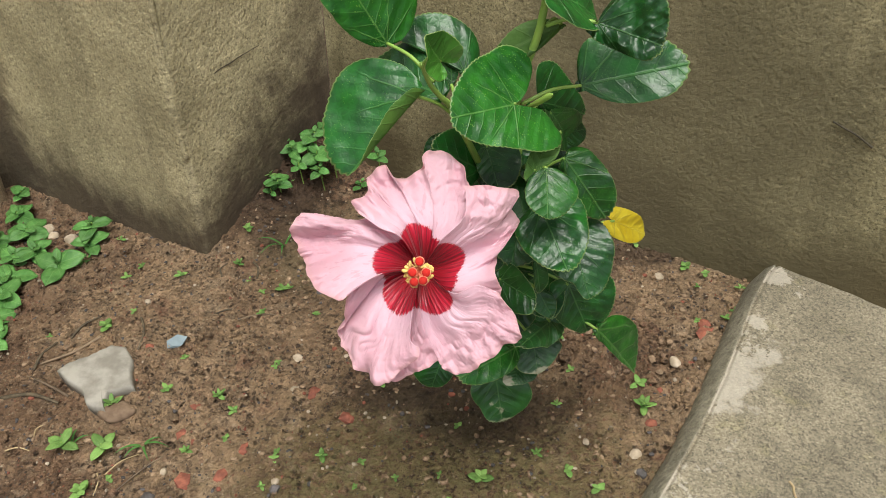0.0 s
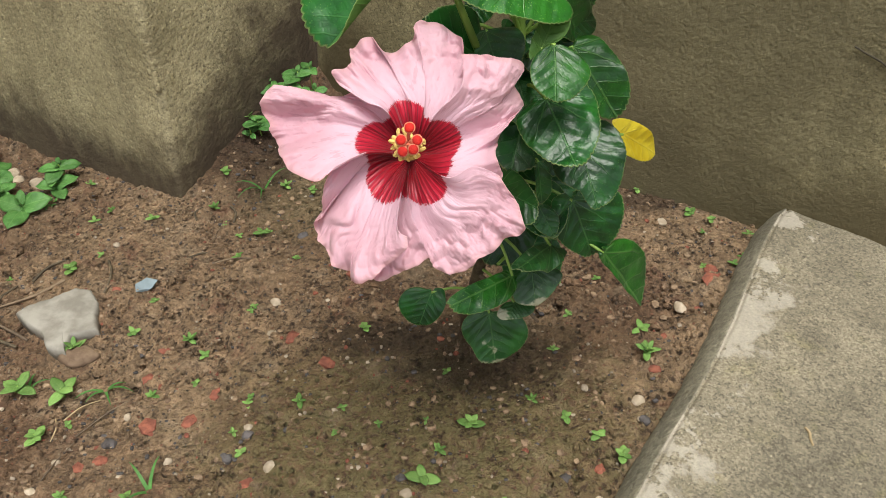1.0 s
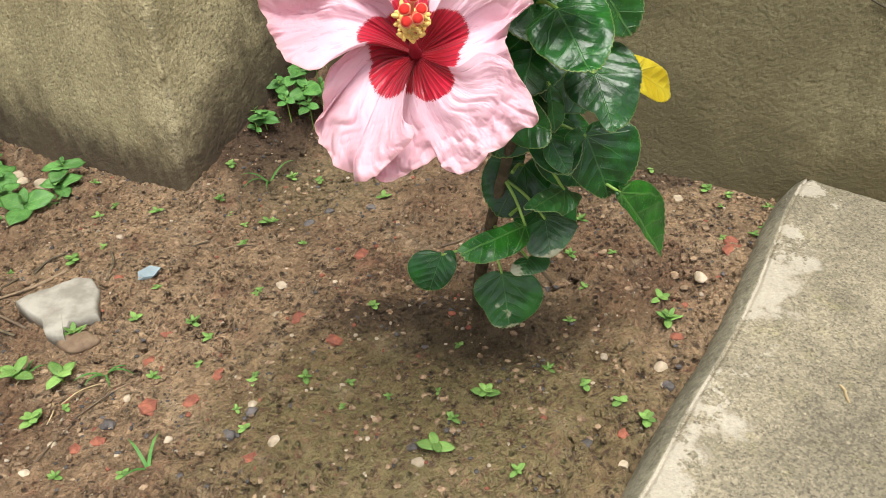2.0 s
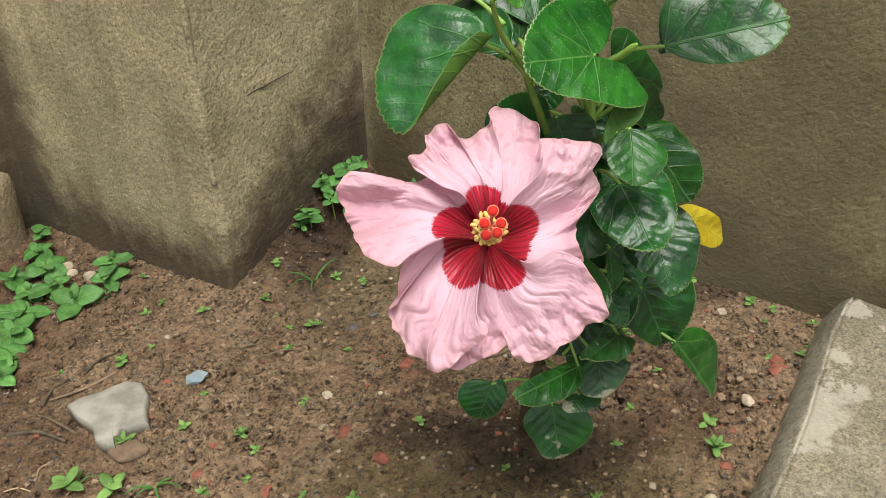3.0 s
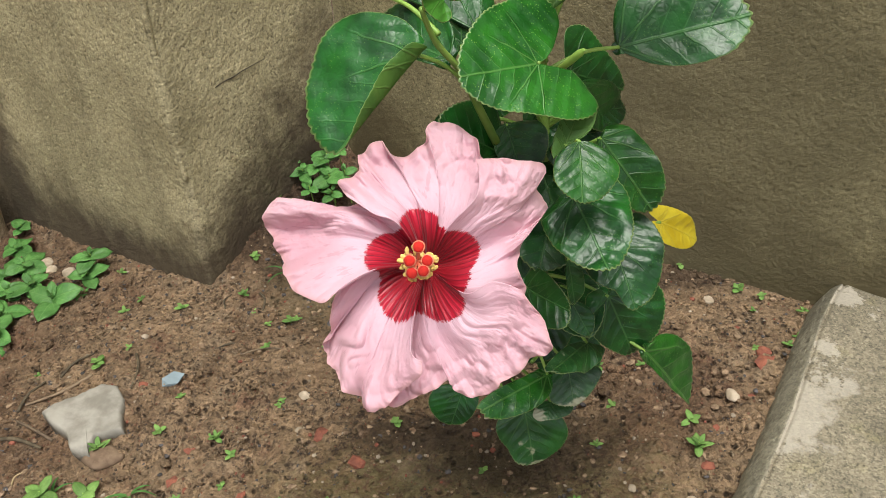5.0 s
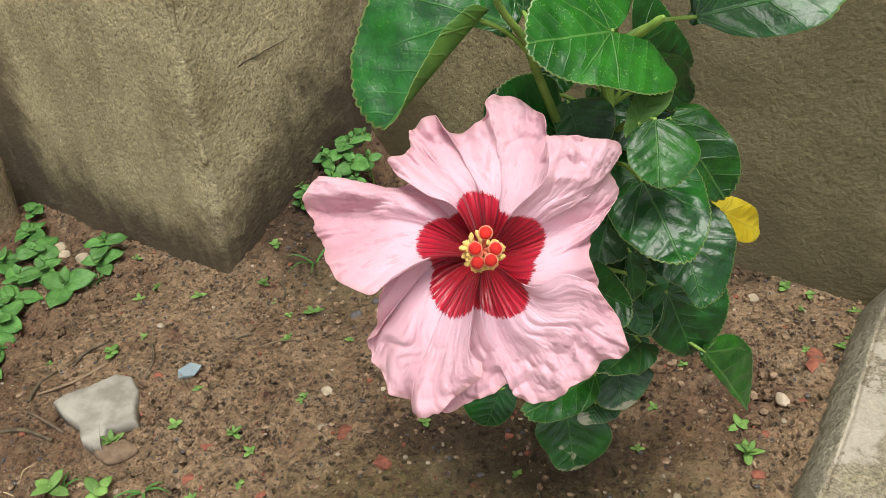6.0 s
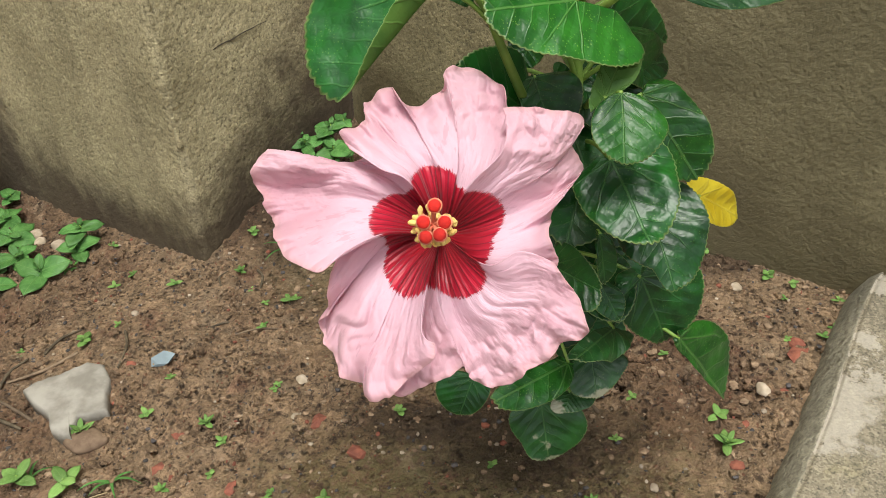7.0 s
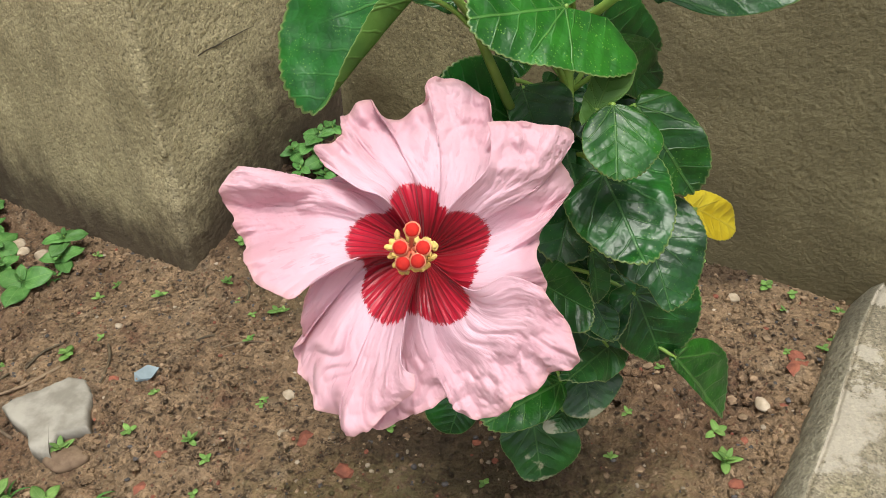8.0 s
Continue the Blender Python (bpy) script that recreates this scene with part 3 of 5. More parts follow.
def pier():
    """The plastered pier: front face, right face and a rounded arris between them."""
    r, n = 0.012, 6
    line = [(-WIDE, 0.0)]
    line += [(-s, 0.0) for s in np.linspace(WIDE - 0.02, r, 26)]
    line += [(-r + r * math.sin(a), r - r * math.cos(a)) for a in np.linspace(0, math.pi / 2, n)[1:]]
    line += [(0.0, s) for s in np.linspace(r + 0.015, DEEP - 0.002, 18)]
    line = np.array(line)
    zs = np.arange(-0.3, TOP, 0.015)
    verts = []
    for a, b in line:
        for z in zs:
            fade = min(1.0, abs(a + WIDE) / 0.05) * min(1.0, abs(b - DEEP) / 0.05)
            lift = (0.006 * noise.noise((a * 5, b * 5, z * 4)) + 0.0022 * noise.noise((a * 22, b * 22, z * 20 + 3))) * fade
            arris = (0.003 + 0.006 * noise.noise((z * 9, 2, 5))) * math.exp(-((a * a + b * b) / 0.0012))
            pt = EDGE + ALONG * (a + lift * (b > r) + arris) + INTO * (b - lift * (b <= r) - arris)
            verts.append((pt.x, pt.y, z))
    rows, cols = len(line), len(zs)
    faces = grid_faces(rows, cols)[:, ::-1].tolist()
    base = len(verts)
    back = EDGE - ALONG * WIDE + INTO * (DEEP - 0.002)
    verts += [(back.x, back.y, z) for z in zs]
    for j in range(cols - 1):
        faces.append([base + j, base + j + 1, j + 1, j])
        faces.append([(rows - 1) * cols + j, (rows - 1) * cols + j + 1, base + j + 1, base + j])
    faces.append([i * cols + cols - 1 for i in range(rows)] + [base + cols - 1])
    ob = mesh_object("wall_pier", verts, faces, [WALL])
    at = EDGE + (INTO - ALONG) * 0.0035
    bead = [(at.x + 0.0012 * noise.noise((z * 30, 3, 1)), at.y + 0.0012 * noise.noise((z * 30, 7, 1)), z) for z in np.arange(0.19, TOP - 0.05, 0.03)]
    under(tube("plaster_bead", bead, [0.0045 + 0.0012 * noise.noise((k * 0.9, 0, 4)) for k in range(len(bead))], WALL, 10, 0.15), ob)
    line = [(s, 0.284 + 0.1 * max(0.0, s - 0.03) + 0.003 * noise.noise((s * 90, 1, 2))) for s in np.linspace(0.008, 0.16, 12)]
    run = [(EDGE.x + INTO.x * s + ALONG.x * 0.0002, EDGE.y + INTO.y * s + ALONG.y * 0.0002, z) for s, z in line]
    under(tube("crack", run, [0.0010, 0.0013, 0.0009, 0.0012, 0.0008, 0.0011, 0.0007, 0.0009, 0.0006, 0.0007, 0.0005, 0.0003], CRACK, 6, 0.4), ob)
    return tagged(ob, "cement plastered pier with worn arris and damp foot", "wall", kind="structure")


pier()


def slab():
    """The concrete path slab: uneven worn top, rounded broken edge, smooth side that leans out to the soil."""
    far = Vector((0.436, 0.808, 0))
    length, width = 1.6, 1.3
    verts, faces, slots = [], [], []
    ss = np.concatenate([np.linspace(0, 0.6, 100), np.linspace(0.62, length, 30)])
    ws = np.concatenate([[-0.017, -0.0125, -0.003, 0.0045, 0.0060, 0.0068, 0.0076, 0.0090, 0.0100, 0.0118], np.linspace(0.015, 0.25, 60), np.linspace(0.27, width, 28)])
    for s in ss:
        wob = 0.0045 * noise.noise((s * 8, 1, 0)) + 0.0008 * noise.noise((s * 60, 5, 0))
        chip = 0.0022 * max(0.0, noise.noise((s * 110, 9, 0)))
        for k, w in enumerate(ws):
            p = far - INTO * s + ALONG * (w + (wob - 0.009 - 0.016 * math.exp(-((s - 0.06) / 0.10) ** 2)) * (1 if w < 0.1 else 0))
            turn = max(0.0, 0.05 - s)
            p = p + ALONG * (turn * turn * 4 * (1 if w < 0.08 else 0))
            top = 0.12 + 0.09 * (p.y - 0.6) + 0.0022 * noise.noise((p.x * 22, p.y * 22, 1)) + 0.0009 * noise.noise((p.x * 90, p.y * 90, 2))
            low = float(ground_height(p.x, p.y)) - 0.02
            if k < 5:
                z = low + (top - low) * (0.0, 0.45, 0.80, 0.955, 0.985)[k]
            elif k in (6, 7):
                z = top - 0.0026 - chip
            else:
                z = top - (0.0008 if k in (5, 8) else 0.0)
            verts.append((p.x, p.y, z))
    rows, cols = len(ss), len(ws)
    g = grid_faces(rows, cols)
    faces = g.tolist()
    slots = [1 if (f[0] % cols) < 5 else 0 for f in faces]
    base = len(verts)
    for i, s in enumerate(ss):
        verts.append(tuple(far - INTO * s + ALONG * width)[:2] + (-0.3,))
    faces += [[i * cols + cols - 1, base + i, base + i + 1, (i + 1) * cols + cols - 1] for i in range(rows - 1)]
    slots += [0] * (rows - 1)
    for end in (0, (rows - 1) * cols):
        faces.append([end + c for c in range(cols)] + [base + (0 if end == 0 else rows - 1)])
        slots.append(0)
    ob = mesh_object("pavement", verts, faces, [SLAB, SMOOTH], slots)
    return tagged(ob, "worn concrete path slab with a pale chipped edge", "pavement", kind="structure")


slab()


def footing():
    """The low block of plaster at the foot of the side wall."""
    bm = bmesh.new()
    bmesh.ops.create_cube(bm, size=1.0)
    bmesh.ops.bevel(bm, geom=bm.edges[:], offset=0.2, segments=4, profile=0.6, affect="EDGES")
    bmesh.ops.subdivide_edges(bm, edges=bm.edges[:], cuts=2, use_grid_fill=True)
    turn = Matrix.Translation(west - INTO * 0.24 + ALONG * 0.0 + Vector((0, 0, 0.0))) @ Matrix((ALONG, INTO, (0, 0, 1))).transposed().to_4x4()
    for v in bm.verts:
        k = 1 + 0.12 * noise.noise(v.co * 2.5)
        v.co = turn @ Vector((v.co.x * 0.13 * k, v.co.y * 0.40 * k, v.co.z * 0.22 * k))
    me = bpy.data.meshes.new("footing")
    bm.to_mesh(me)
    bm.free()
    me.materials.append(TANNED)
    me.polygons.foreach_set("use_smooth", [True] * len(me.polygons))
    return tagged(new("footing", me), "rounded tan cement footing at the wall foot", "footing", kind="structure")


footing()


# ---- the hibiscus ----
plant = new("hibiscus_plant")
plant.empty_display_size = 0.05
tagged(plant, "potless hibiscus shrub with glossy dark leaves and one large pink flower", "hibiscus")


def leaf_mesh(name, base, tip, facing, width, fold_a, fold_b, droop, wave, mats, teeth=22, seed=0, crinkle=1.0, lobe=0.24, sharp=0.05, rows=36, cols=181, reach=()):
    """A toothed leaf that fans out from its stalk's end at base to tip, heart-shaped or with its rim at the given reaches. fold_a and fold_b raise its two halves."""
    base, tip = Vector(base), Vector(tip)
    ahead = tip - base
    size = ahead.length
    ahead.normalize()
    up = Vector(facing)
    up = (up - ahead * up.dot(ahead)).normalized()
    side = up.cross(ahead)
    rho = np.linspace(0.012, 1, rows)[:, None]
    th = np.linspace(-2.75, 2.75, cols)[None, :]
    edge = lobe + (1 - lobe) * ((1 + np.cos(th)) / 2) ** 0.75 + sharp * np.exp(-(th / 0.13) ** 2)
    saw = ((th / 2.75 * teeth) % 1.0) * 0.026 * (np.abs(th) < 2.4)
    edge = edge * (1 + saw) / (1 + sharp) * np.clip((2.95 - np.abs(th)) / 0.75, 0, 1) ** 0.45
    if reach:
        turn = np.linspace(-1, 1, cols)
        th = (2.8 * np.sign(turn) * np.abs(turn) ** 1.6)[None, :]
        edge = np.interp(turn, np.linspace(-1, 1, len(reach)), reach)
        soft = max(3, cols // 24) | 1
        edge = np.convolve(np.pad(edge, soft // 2, mode="edge"), np.ones(soft) / soft, mode="valid")
        bow = np.hypot(np.gradient(edge * np.cos(th[0])), np.gradient(edge * np.sin(th[0])))
        edge = (edge * (1 + 0.026 * np.abs(np.sin(np.cumsum(bow) * teeth * 0.62 * math.pi))))[None, :]
        width = 1 / 0.64
    x = rho * edge * np.cos(th)
    y = rho * edge * np.sin(th) * width * 0.64
    uv = np.stack([x + 1, y + 1], -1)
    rim = np.broadcast_to(rho, x.shape)
    lift = np.where(y > 0, fold_a, fold_b)
    soft = np.abs(y) / (np.abs(y) + 0.06)
    bend = lift * soft
    z = np.abs(y) * np.sin(bend)
    y = y * np.cos(bend)
    z = z - droop * x * np.abs(x) - droop * 0.4 * rho ** 4 * np.abs(np.sin(th))
    ph = seed * 1.7
    z = z + wave * rho ** 2.2 * (np.sin(th * 3.1 + ph) + 0.6 * np.sin(th * 6.3 + ph * 2.3))
    run = x - 0.7 * np.abs(y)
    run = run + 0.03 * lattice_noise(x * 4 + seed, y * 4, 50 + seed % 30)
    z = z + 0.0075 * (0.6 + 0.4 * crinkle) * np.abs(np.sin(run * 5 * math.pi)) ** 0.6 * np.clip(np.abs(y) * 8, 0, 1) * (1 - rho ** 6)
    z = z + (0.020 * lattice_noise(x * 5 + seed, y * 5, 20 + seed % 40) + 0.0035 * lattice_noise(x * 15 + seed, y * 15, 30 + seed % 40)) * rho * crinkle
    if crinkle > 3:
        z = z + 0.016 * crinkle * (0.5 - np.abs(lattice_noise(x * 8 + seed, y * 8, 33))) * rho ** 0.7
    pts = (np.array(base)[None, None] + size * (x[..., None] * np.array(ahead) + y[..., None] * np.array(side) + z[..., None] * np.array(up)))
    ob = sheet(pts, uv, 0.0005, name, mats)
    layer = ob.data.attributes.new("rim", "FLOAT", "POINT")
    layer.data.foreach_set("value", np.concatenate([rim.ravel()] * 2).astype(np.float32))
    return ob


leaf_count = 0


def leaf(base, tip, facing, width=0.95, fold_a=0.15, fold_b=0.15, droop=0.1, wave=0.03, stem=None, skin=None, label="", crinkle=1.0, reach=()):
    """One leaf of the shrub, with its stalk to the point stem."""
    global leaf_count
    leaf_count += 1
    ob = leaf_mesh("leaf", base, tip, facing, width, fold_a, fold_b, droop, wave, [skin or LEAF, skin if skin in (SPENT_LEAF, YOUNG_LEAF) else UNDER, MARGIN if skin is not SPENT_LEAF else SPENT_LEAF], seed=leaf_count, sharp=0.04, crinkle=crinkle, reach=reach)
    under(ob, plant, label)
    if stem:
        a, b = Vector(stem), Vector(base)
        sag = (a + b) / 2 + Vector((0, 0, 0.004))
        under(tube("leaf_stalk", [a, sag, b], [0.0016, 0.0013, 0.0012], STALK, 8), ob)
    return ob


TRUNK = [(0.040, 0.665, 0.045), (0.038, 0.625, 0.125), (0.046, 0.590, 0.22), (0.060, 0.558, 0.33), (0.062, 0.540, 0.42), (0.056, 0.530, 0.506), (0.068, 0.525, 0.560), (0.075, 0.520, 0.64)]
under(tube("trunk", TRUNK[:4], [0.0080, 0.0062, 0.005, 0.004], BARK, 12, 0.12), plant, "brown woody trunk")
under(tube("main_stem", TRUNK[3:], [0.0038, 0.0034, 0.0030, 0.0027, 0.0022], STALK, 12, 0.05), plant, "green upright stem")
under(tube("side_branch", [(0.052, 0.545, 0.40), (0.030, 0.52, 0.455), (0.014, 0.505, 0.498), (0.009, 0.500, 0.512), (-0.004, 0.490, 0.533), (-0.010, 0.476, 0.556)], [0.003, 0.0027, 0.0022, 0.002, 0.0018, 0.0013], STALK, 10, 0.05), plant, "green side branch")

# leaves from the top of the shrub down
leaf((-0.014, 0.488, 0.527), (-0.059, 0.462, 0.485), (-0.3, -0.72, 0.6), reach=(0.12, 0.21, 0.45, 0.79, 0.91, 1.00, 1.07, 1.07, 1.00, 0.80, 0.52, 0.36, 0.25, 0.20, 0.16, 0.12, 0.10), fold_a=2.3, fold_b=.06, droop=.08, wave=.012, stem=(0.016, 0.505, 0.498), crinkle=1.3, label="broad glossy leaf with one margin rolled up")
leaf((0.051, 0.494, 0.518), (0.010, 0.466, 0.524), (-0.1, -0.78, 0.62), reach=(0.07, 0.74, 0.82, 0.74, 0.80, 0.86, 0.94, 0.99, 1.00, 1.02, 0.93, 0.78, 0.66, 0.62, 0.72, 0.86, 0.40), fold_a=.12, fold_b=.12, droop=.05, wave=.012, stem=(0.058, 0.528, 0.506), skin=LIGHT_LEAF, label="large heart-shaped leaf with one half raised")
leaf((0.102, 0.541, 0.508), (0.174, 0.536, 0.528), (-0.1, -0.78, 0.6), reach=(0.06, 0.06, 0.06, 0.06, 0.08, 0.47, 0.86, 0.99, 1.00, 0.99, 0.87, 0.61, 0.50, 0.43, 0.07, 0.06, 0.06), fold_a=.05, fold_b=.12, droop=.02, wave=.012, stem=(0.059, 0.528, 0.500), crinkle=1.2)
leaf((0.103, 0.510, 0.568), (0.140, 0.490, 0.562), (0, -0.9, 0.4), reach=(0.26, 0.21, 0.21, 0.26, 0.34, 0.52, 0.99, 1.05, 1.00, 1.02, 1.02, 1.05, 0.96, 0.67, 0.00, 0.00, 0.06), fold_a=.1, fold_b=.4, droop=.1, wave=.11, crinkle=3.6, stem=(0.072, 0.525, 0.560), label="crinkled deformed leaf with wavy pale margin")
leaf((-0.034, 0.519, 0.550), (-0.058, 0.515, 0.596), (0.1, -0.6, 0.8), reach=(0.07, 0.11, 0.32, 0.71, 0.84, 0.91, 1.00, 1.08, 1.00, 1.23, 1.32, 0.72, 0.29, 0.11, 0.06, 0.05, 0.05), fold_a=.15, fold_b=.15, droop=.05, wave=.02, stem=(-0.002, 0.488, 0.538), skin=LIGHT_LEAF)
leaf((0.018, 0.530, 0.524), (-0.028, 0.540, 0.548), (0.1, -0.6, 0.7), reach=(0.08, 0.14, 0.36, 0.54, 0.73, 0.89, 1.00, 1.02, 1.00, 0.10, 0.08, 0.07, 0.06, 0.04, 0.02, 0.02, 0.02), fold_a=.2, fold_b=.2, droop=.15, wave=.03, stem=(0.012, 0.501, 0.510))
leaf((0.002, 0.510, 0.516), (-0.049, 0.545, 0.525), (-0.1, -0.6, 0.8), reach=(0.03, 0.05, 0.13, 0.18, 0.43, 0.82, 0.93, 0.99, 1.00, 0.64, 0.38, 0.26, 0.17, 0.10, 0.08, 0.06, 0.03), fold_a=.1, fold_b=.2, droop=.08, wave=.03, stem=(0.018, 0.507, 0.494))
leaf((0.009, 0.520, 0.519), (0.009, 0.550, 0.533), (0.2, -0.75, 0.6), reach=(0.10, 0.06, 0.06, 0.07, 0.09, 0.17, 0.55, 0.95, 1.00, 0.98, 0.85, 0.64, 0.37, 0.27, 0.25, 0.23, 0.31), fold_a=.2, fold_b=.2, droop=.1, wave=.02, stem=(0.012, 0.501, 0.510))
leaf((0.073, 0.475, 0.480), (0.074, 0.447, 0.460), (0.12, -0.88, 0.45), reach=(0.03, 0.04, 0.05, 0.12, 0.49, 0.80, 0.92, 0.98, 1.00, 1.00, 0.98, 0.89, 0.80, 0.40, 0.06, 0.03, 0.03), fold_a=.08, fold_b=.08, droop=.12, wave=.012, stem=(0.063, 0.537, 0.44), skin=LIGHT_LEAF, label="round speckled leaf")
leaf((0.066, 0.478, 0.476), (0.077, 0.495, 0.496), (0.1, -0.8, 0.5), reach=(0.10, 0.10, 0.10, 0.10, 0.10, 0.67, 1.00, 1.00, 1.00, 1.00, 0.98, 0.48, 0.34, 0.29, 0.24, 0.29, 0.34), fold_a=.2, fold_b=.2, droop=.05, wave=.012, stem=(0.063, 0.537, 0.44), skin=UNDER, label="olive leaf turned to show its underside")
leaf((0.094, 0.530, 0.454), (0.128, 0.510, 0.413), (0.1, -0.85, 0.5), reach=(0.04, 0.04, 0.05, 0.14, 0.16, 0.20, 0.78, 0.97, 1.00, 0.99, 0.88, 0.63, 0.44, 0.32, 0.19, 0.07, 0.04), fold_a=.1, fold_b=.1, droop=.10, wave=.05, stem=(0.062, 0.540, 0.42), skin=LIGHT_LEAF, crinkle=1.4)
leaf((0.074, 0.490, 0.436), (0.090, 0.446, 0.416), (0.05, -0.86, 0.5), reach=(0.10, 0.12, 0.21, 0.47, 0.58, 0.73, 0.87, 0.98, 1.00, 0.99, 0.91, 0.80, 0.66, 0.61, 0.44, 0.18, 0.11), fold_a=.1, fold_b=.1, droop=.14, wave=.04, stem=(0.062, 0.540, 0.42), crinkle=2.4, label="broad dark leaf quilted between its veins")
leaf((0.105, 0.510, 0.385), (0.117, 0.480, 0.359), (0.1, -0.78, 0.6), reach=(0.28, 0.33, 0.49, 0.55, 0.64, 0.66, 0.67, 0.98, 1.00, 0.98, 0.96, 0.87, 0.77, 0.74, 0.72, 0.70, 0.39), fold_a=.12, fold_b=.12, droop=.14, wave=.05, stem=(0.062, 0.545, 0.40), crinkle=1.6)
leaf((0.109, 0.535, 0.325), (0.131, 0.520, 0.280), (0.05, -0.8, 0.6), reach=(0.19, 0.25, 0.32, 0.39, 0.53, 0.67, 0.81, 0.98, 1.00, 0.99, 0.97, 0.89, 0.82, 0.71, 0.33, 0.18, 0.14), fold_a=.12, fold_b=.15, droop=.12, wave=.05, stem=(0.060, 0.558, 0.33), crinkle=1.8)
leaf((0.137, 0.524, 0.283), (0.187, 0.535, 0.214), (0.2, -0.6, 0.75), reach=(0.05, 0.05, 0.05, 0.06, 0.08, 0.11, 0.19, 0.48, 1.00, 0.92, 0.80, 0.66, 0.40, 0.12, 0.06, 0.06, 0.06), fold_a=.15, fold_b=.25, droop=.10, wave=.01, stem=(0.058, 0.562, 0.31), skin=LIGHT_LEAF, label="drooping bright green pointed leaf")
leaf((0.098, 0.545, 0.273), (0.072, 0.508, 0.284), (0, -0.6, 0.8), reach=(0.17, 0.08, 0.06, 0.07, 0.09, 0.19, 0.50, 1.08, 1.00, 0.97, 0.76, 0.58, 0.43, 0.37, 0.33, 0.33, 0.19), fold_a=.1, fold_b=.1, droop=.2, wave=.05, stem=(0.058, 0.562, 0.32), crinkle=2.4, skin=BURNT_LEAF)
leaf((0.070, 0.550, 0.236), (0.022, 0.508, 0.243), (0, -0.65, 0.75), reach=(0.07, 0.06, 0.08, 0.11, 0.14, 0.19, 0.34, 1.02, 1.00, 0.98, 0.75, 0.49, 0.30, 0.19, 0.11, 0.09, 0.10), fold_a=.1, fold_b=.1, droop=.15, wave=.04, stem=(0.053, 0.576, 0.265), crinkle=1.8, skin=LIGHT_LEAF)
leaf((0.087, 0.560, 0.236), (0.091, 0.535, 0.217), (0.1, -0.75, 0.65), reach=(0.07, 0.15, 0.27, 0.52, 0.74, 1.00, 1.00, 0.98, 1.00, 0.98, 0.92, 0.86, 0.83, 0.87, 0.38, 0.09, 0.07), fold_a=.1, fold_b=.1, droop=.15, wave=.03, stem=(0.053, 0.576, 0.265), crinkle=1.8, skin=BURNT_LEAF)
leaf((0.075, 0.560, 0.196), (0.070, 0.545, 0.191), (0, -0.8, 0.6), reach=(0.06, 0.06, 0.06, 0.34, 0.76, 1.22, 1.20, 1.07, 1.00, 0.97, 0.92, 0.92, 0.91, 1.09, 1.17, 1.10, 0.06), fold_a=.1, fold_b=.1, droop=.15, wave=.03, stem=(0.045, 0.592, 0.21), skin=BURNT_LEAF)
leaf((0.055, 0.577, 0.167), (0.063, 0.556, 0.121), (0.05, -0.8, 0.6), reach=(0.05, 0.07, 0.24, 0.55, 0.64, 0.71, 0.95, 0.99, 1.00, 1.00, 0.97, 0.94, 0.84, 0.58, 0.08, 0.04, 0.03), fold_a=.12, fold_b=.12, droop=.12, wave=.03, stem=(0.043, 0.598, 0.19), crinkle=1.6, skin=BURNT_LEAF, label="dark leaf with a bleached tip")
leaf((0.001, 0.600, 0.171), (-0.011, 0.583, 0.144), (-0.1, -0.7, 0.7), reach=(0.09, 0.09, 0.16, 0.69, 0.97, 1.04, 1.07, 1.04, 1.00, 0.97, 0.91, 0.76, 0.61, 0.51, 0.39, 0.35, 0.14), fold_a=.15, fold_b=.15, droop=.15, wave=.02, stem=(0.041, 0.606, 0.17))
leaf((0.048, 0.500, 0.360), (0.070, 0.475, 0.362), (-0.2, -0.8, 0.5), reach=(0.08, 0.11, 0.32, 0.39, 0.59, 0.90, 1.15, 1.09, 1.00, 1.00, 0.88, 0.72, 0.58, 0.49, 0.44, 0.23, 0.10), fold_a=.2, fold_b=.2, droop=.12, wave=.04, stem=(0.061, 0.55, 0.36))
leaf((0.075, 0.505, 0.379), (0.081, 0.500, 0.346), (0.3, -0.8, 0.5), reach=(0.06, 0.06, 0.04, 0.05, 0.06, 0.11, 0.38, 0.96, 1.00, 0.93, 0.77, 0.46, 0.24, 0.06, 0.06, 0.06, 0.06), fold_a=.5, fold_b=.3, droop=.1, wave=.04, stem=(0.061, 0.55, 0.37))
leaf((0.082, 0.530, 0.325), (0.095, 0.515, 0.306), (0, -0.8, 0.5), reach=(0.06, 0.06, 0.11, 0.17, 0.46, 0.66, 0.83, 0.99, 1.00, 0.97, 0.84, 0.65, 0.28, 0.06, 0.06, 0.06, 0.06), fold_a=.2, fold_b=.2, droop=.1, wave=.03, stem=(0.058, 0.565, 0.31))
leaf((0.088, 0.555, 0.459), (0.116, 0.570, 0.457), (0.1, -0.75, 0.65), reach=(0.06, 0.06, 0.39, 0.43, 0.57, 0.69, 0.87, 0.98, 1.00, 0.98, 0.92, 0.82, 0.57, 0.33, 0.06, 0.06, 0.06), fold_a=.1, fold_b=.1, droop=.08, wave=.02, stem=(0.062, 0.538, 0.44))
leaf((0.076, 0.560, 0.485), (0.116, 0.580, 0.464), (0.1, -0.75, 0.65), reach=(0.06, 0.02, 0.04, 0.09, 0.12, 0.20, 0.51, 0.90, 1.00, 1.00, 0.85, 0.73, 0.67, 0.69, 0.56, 0.05, 0.03), fold_a=.1, fold_b=.1, droop=.05, wave=.02, stem=(0.060, 0.534, 0.47))
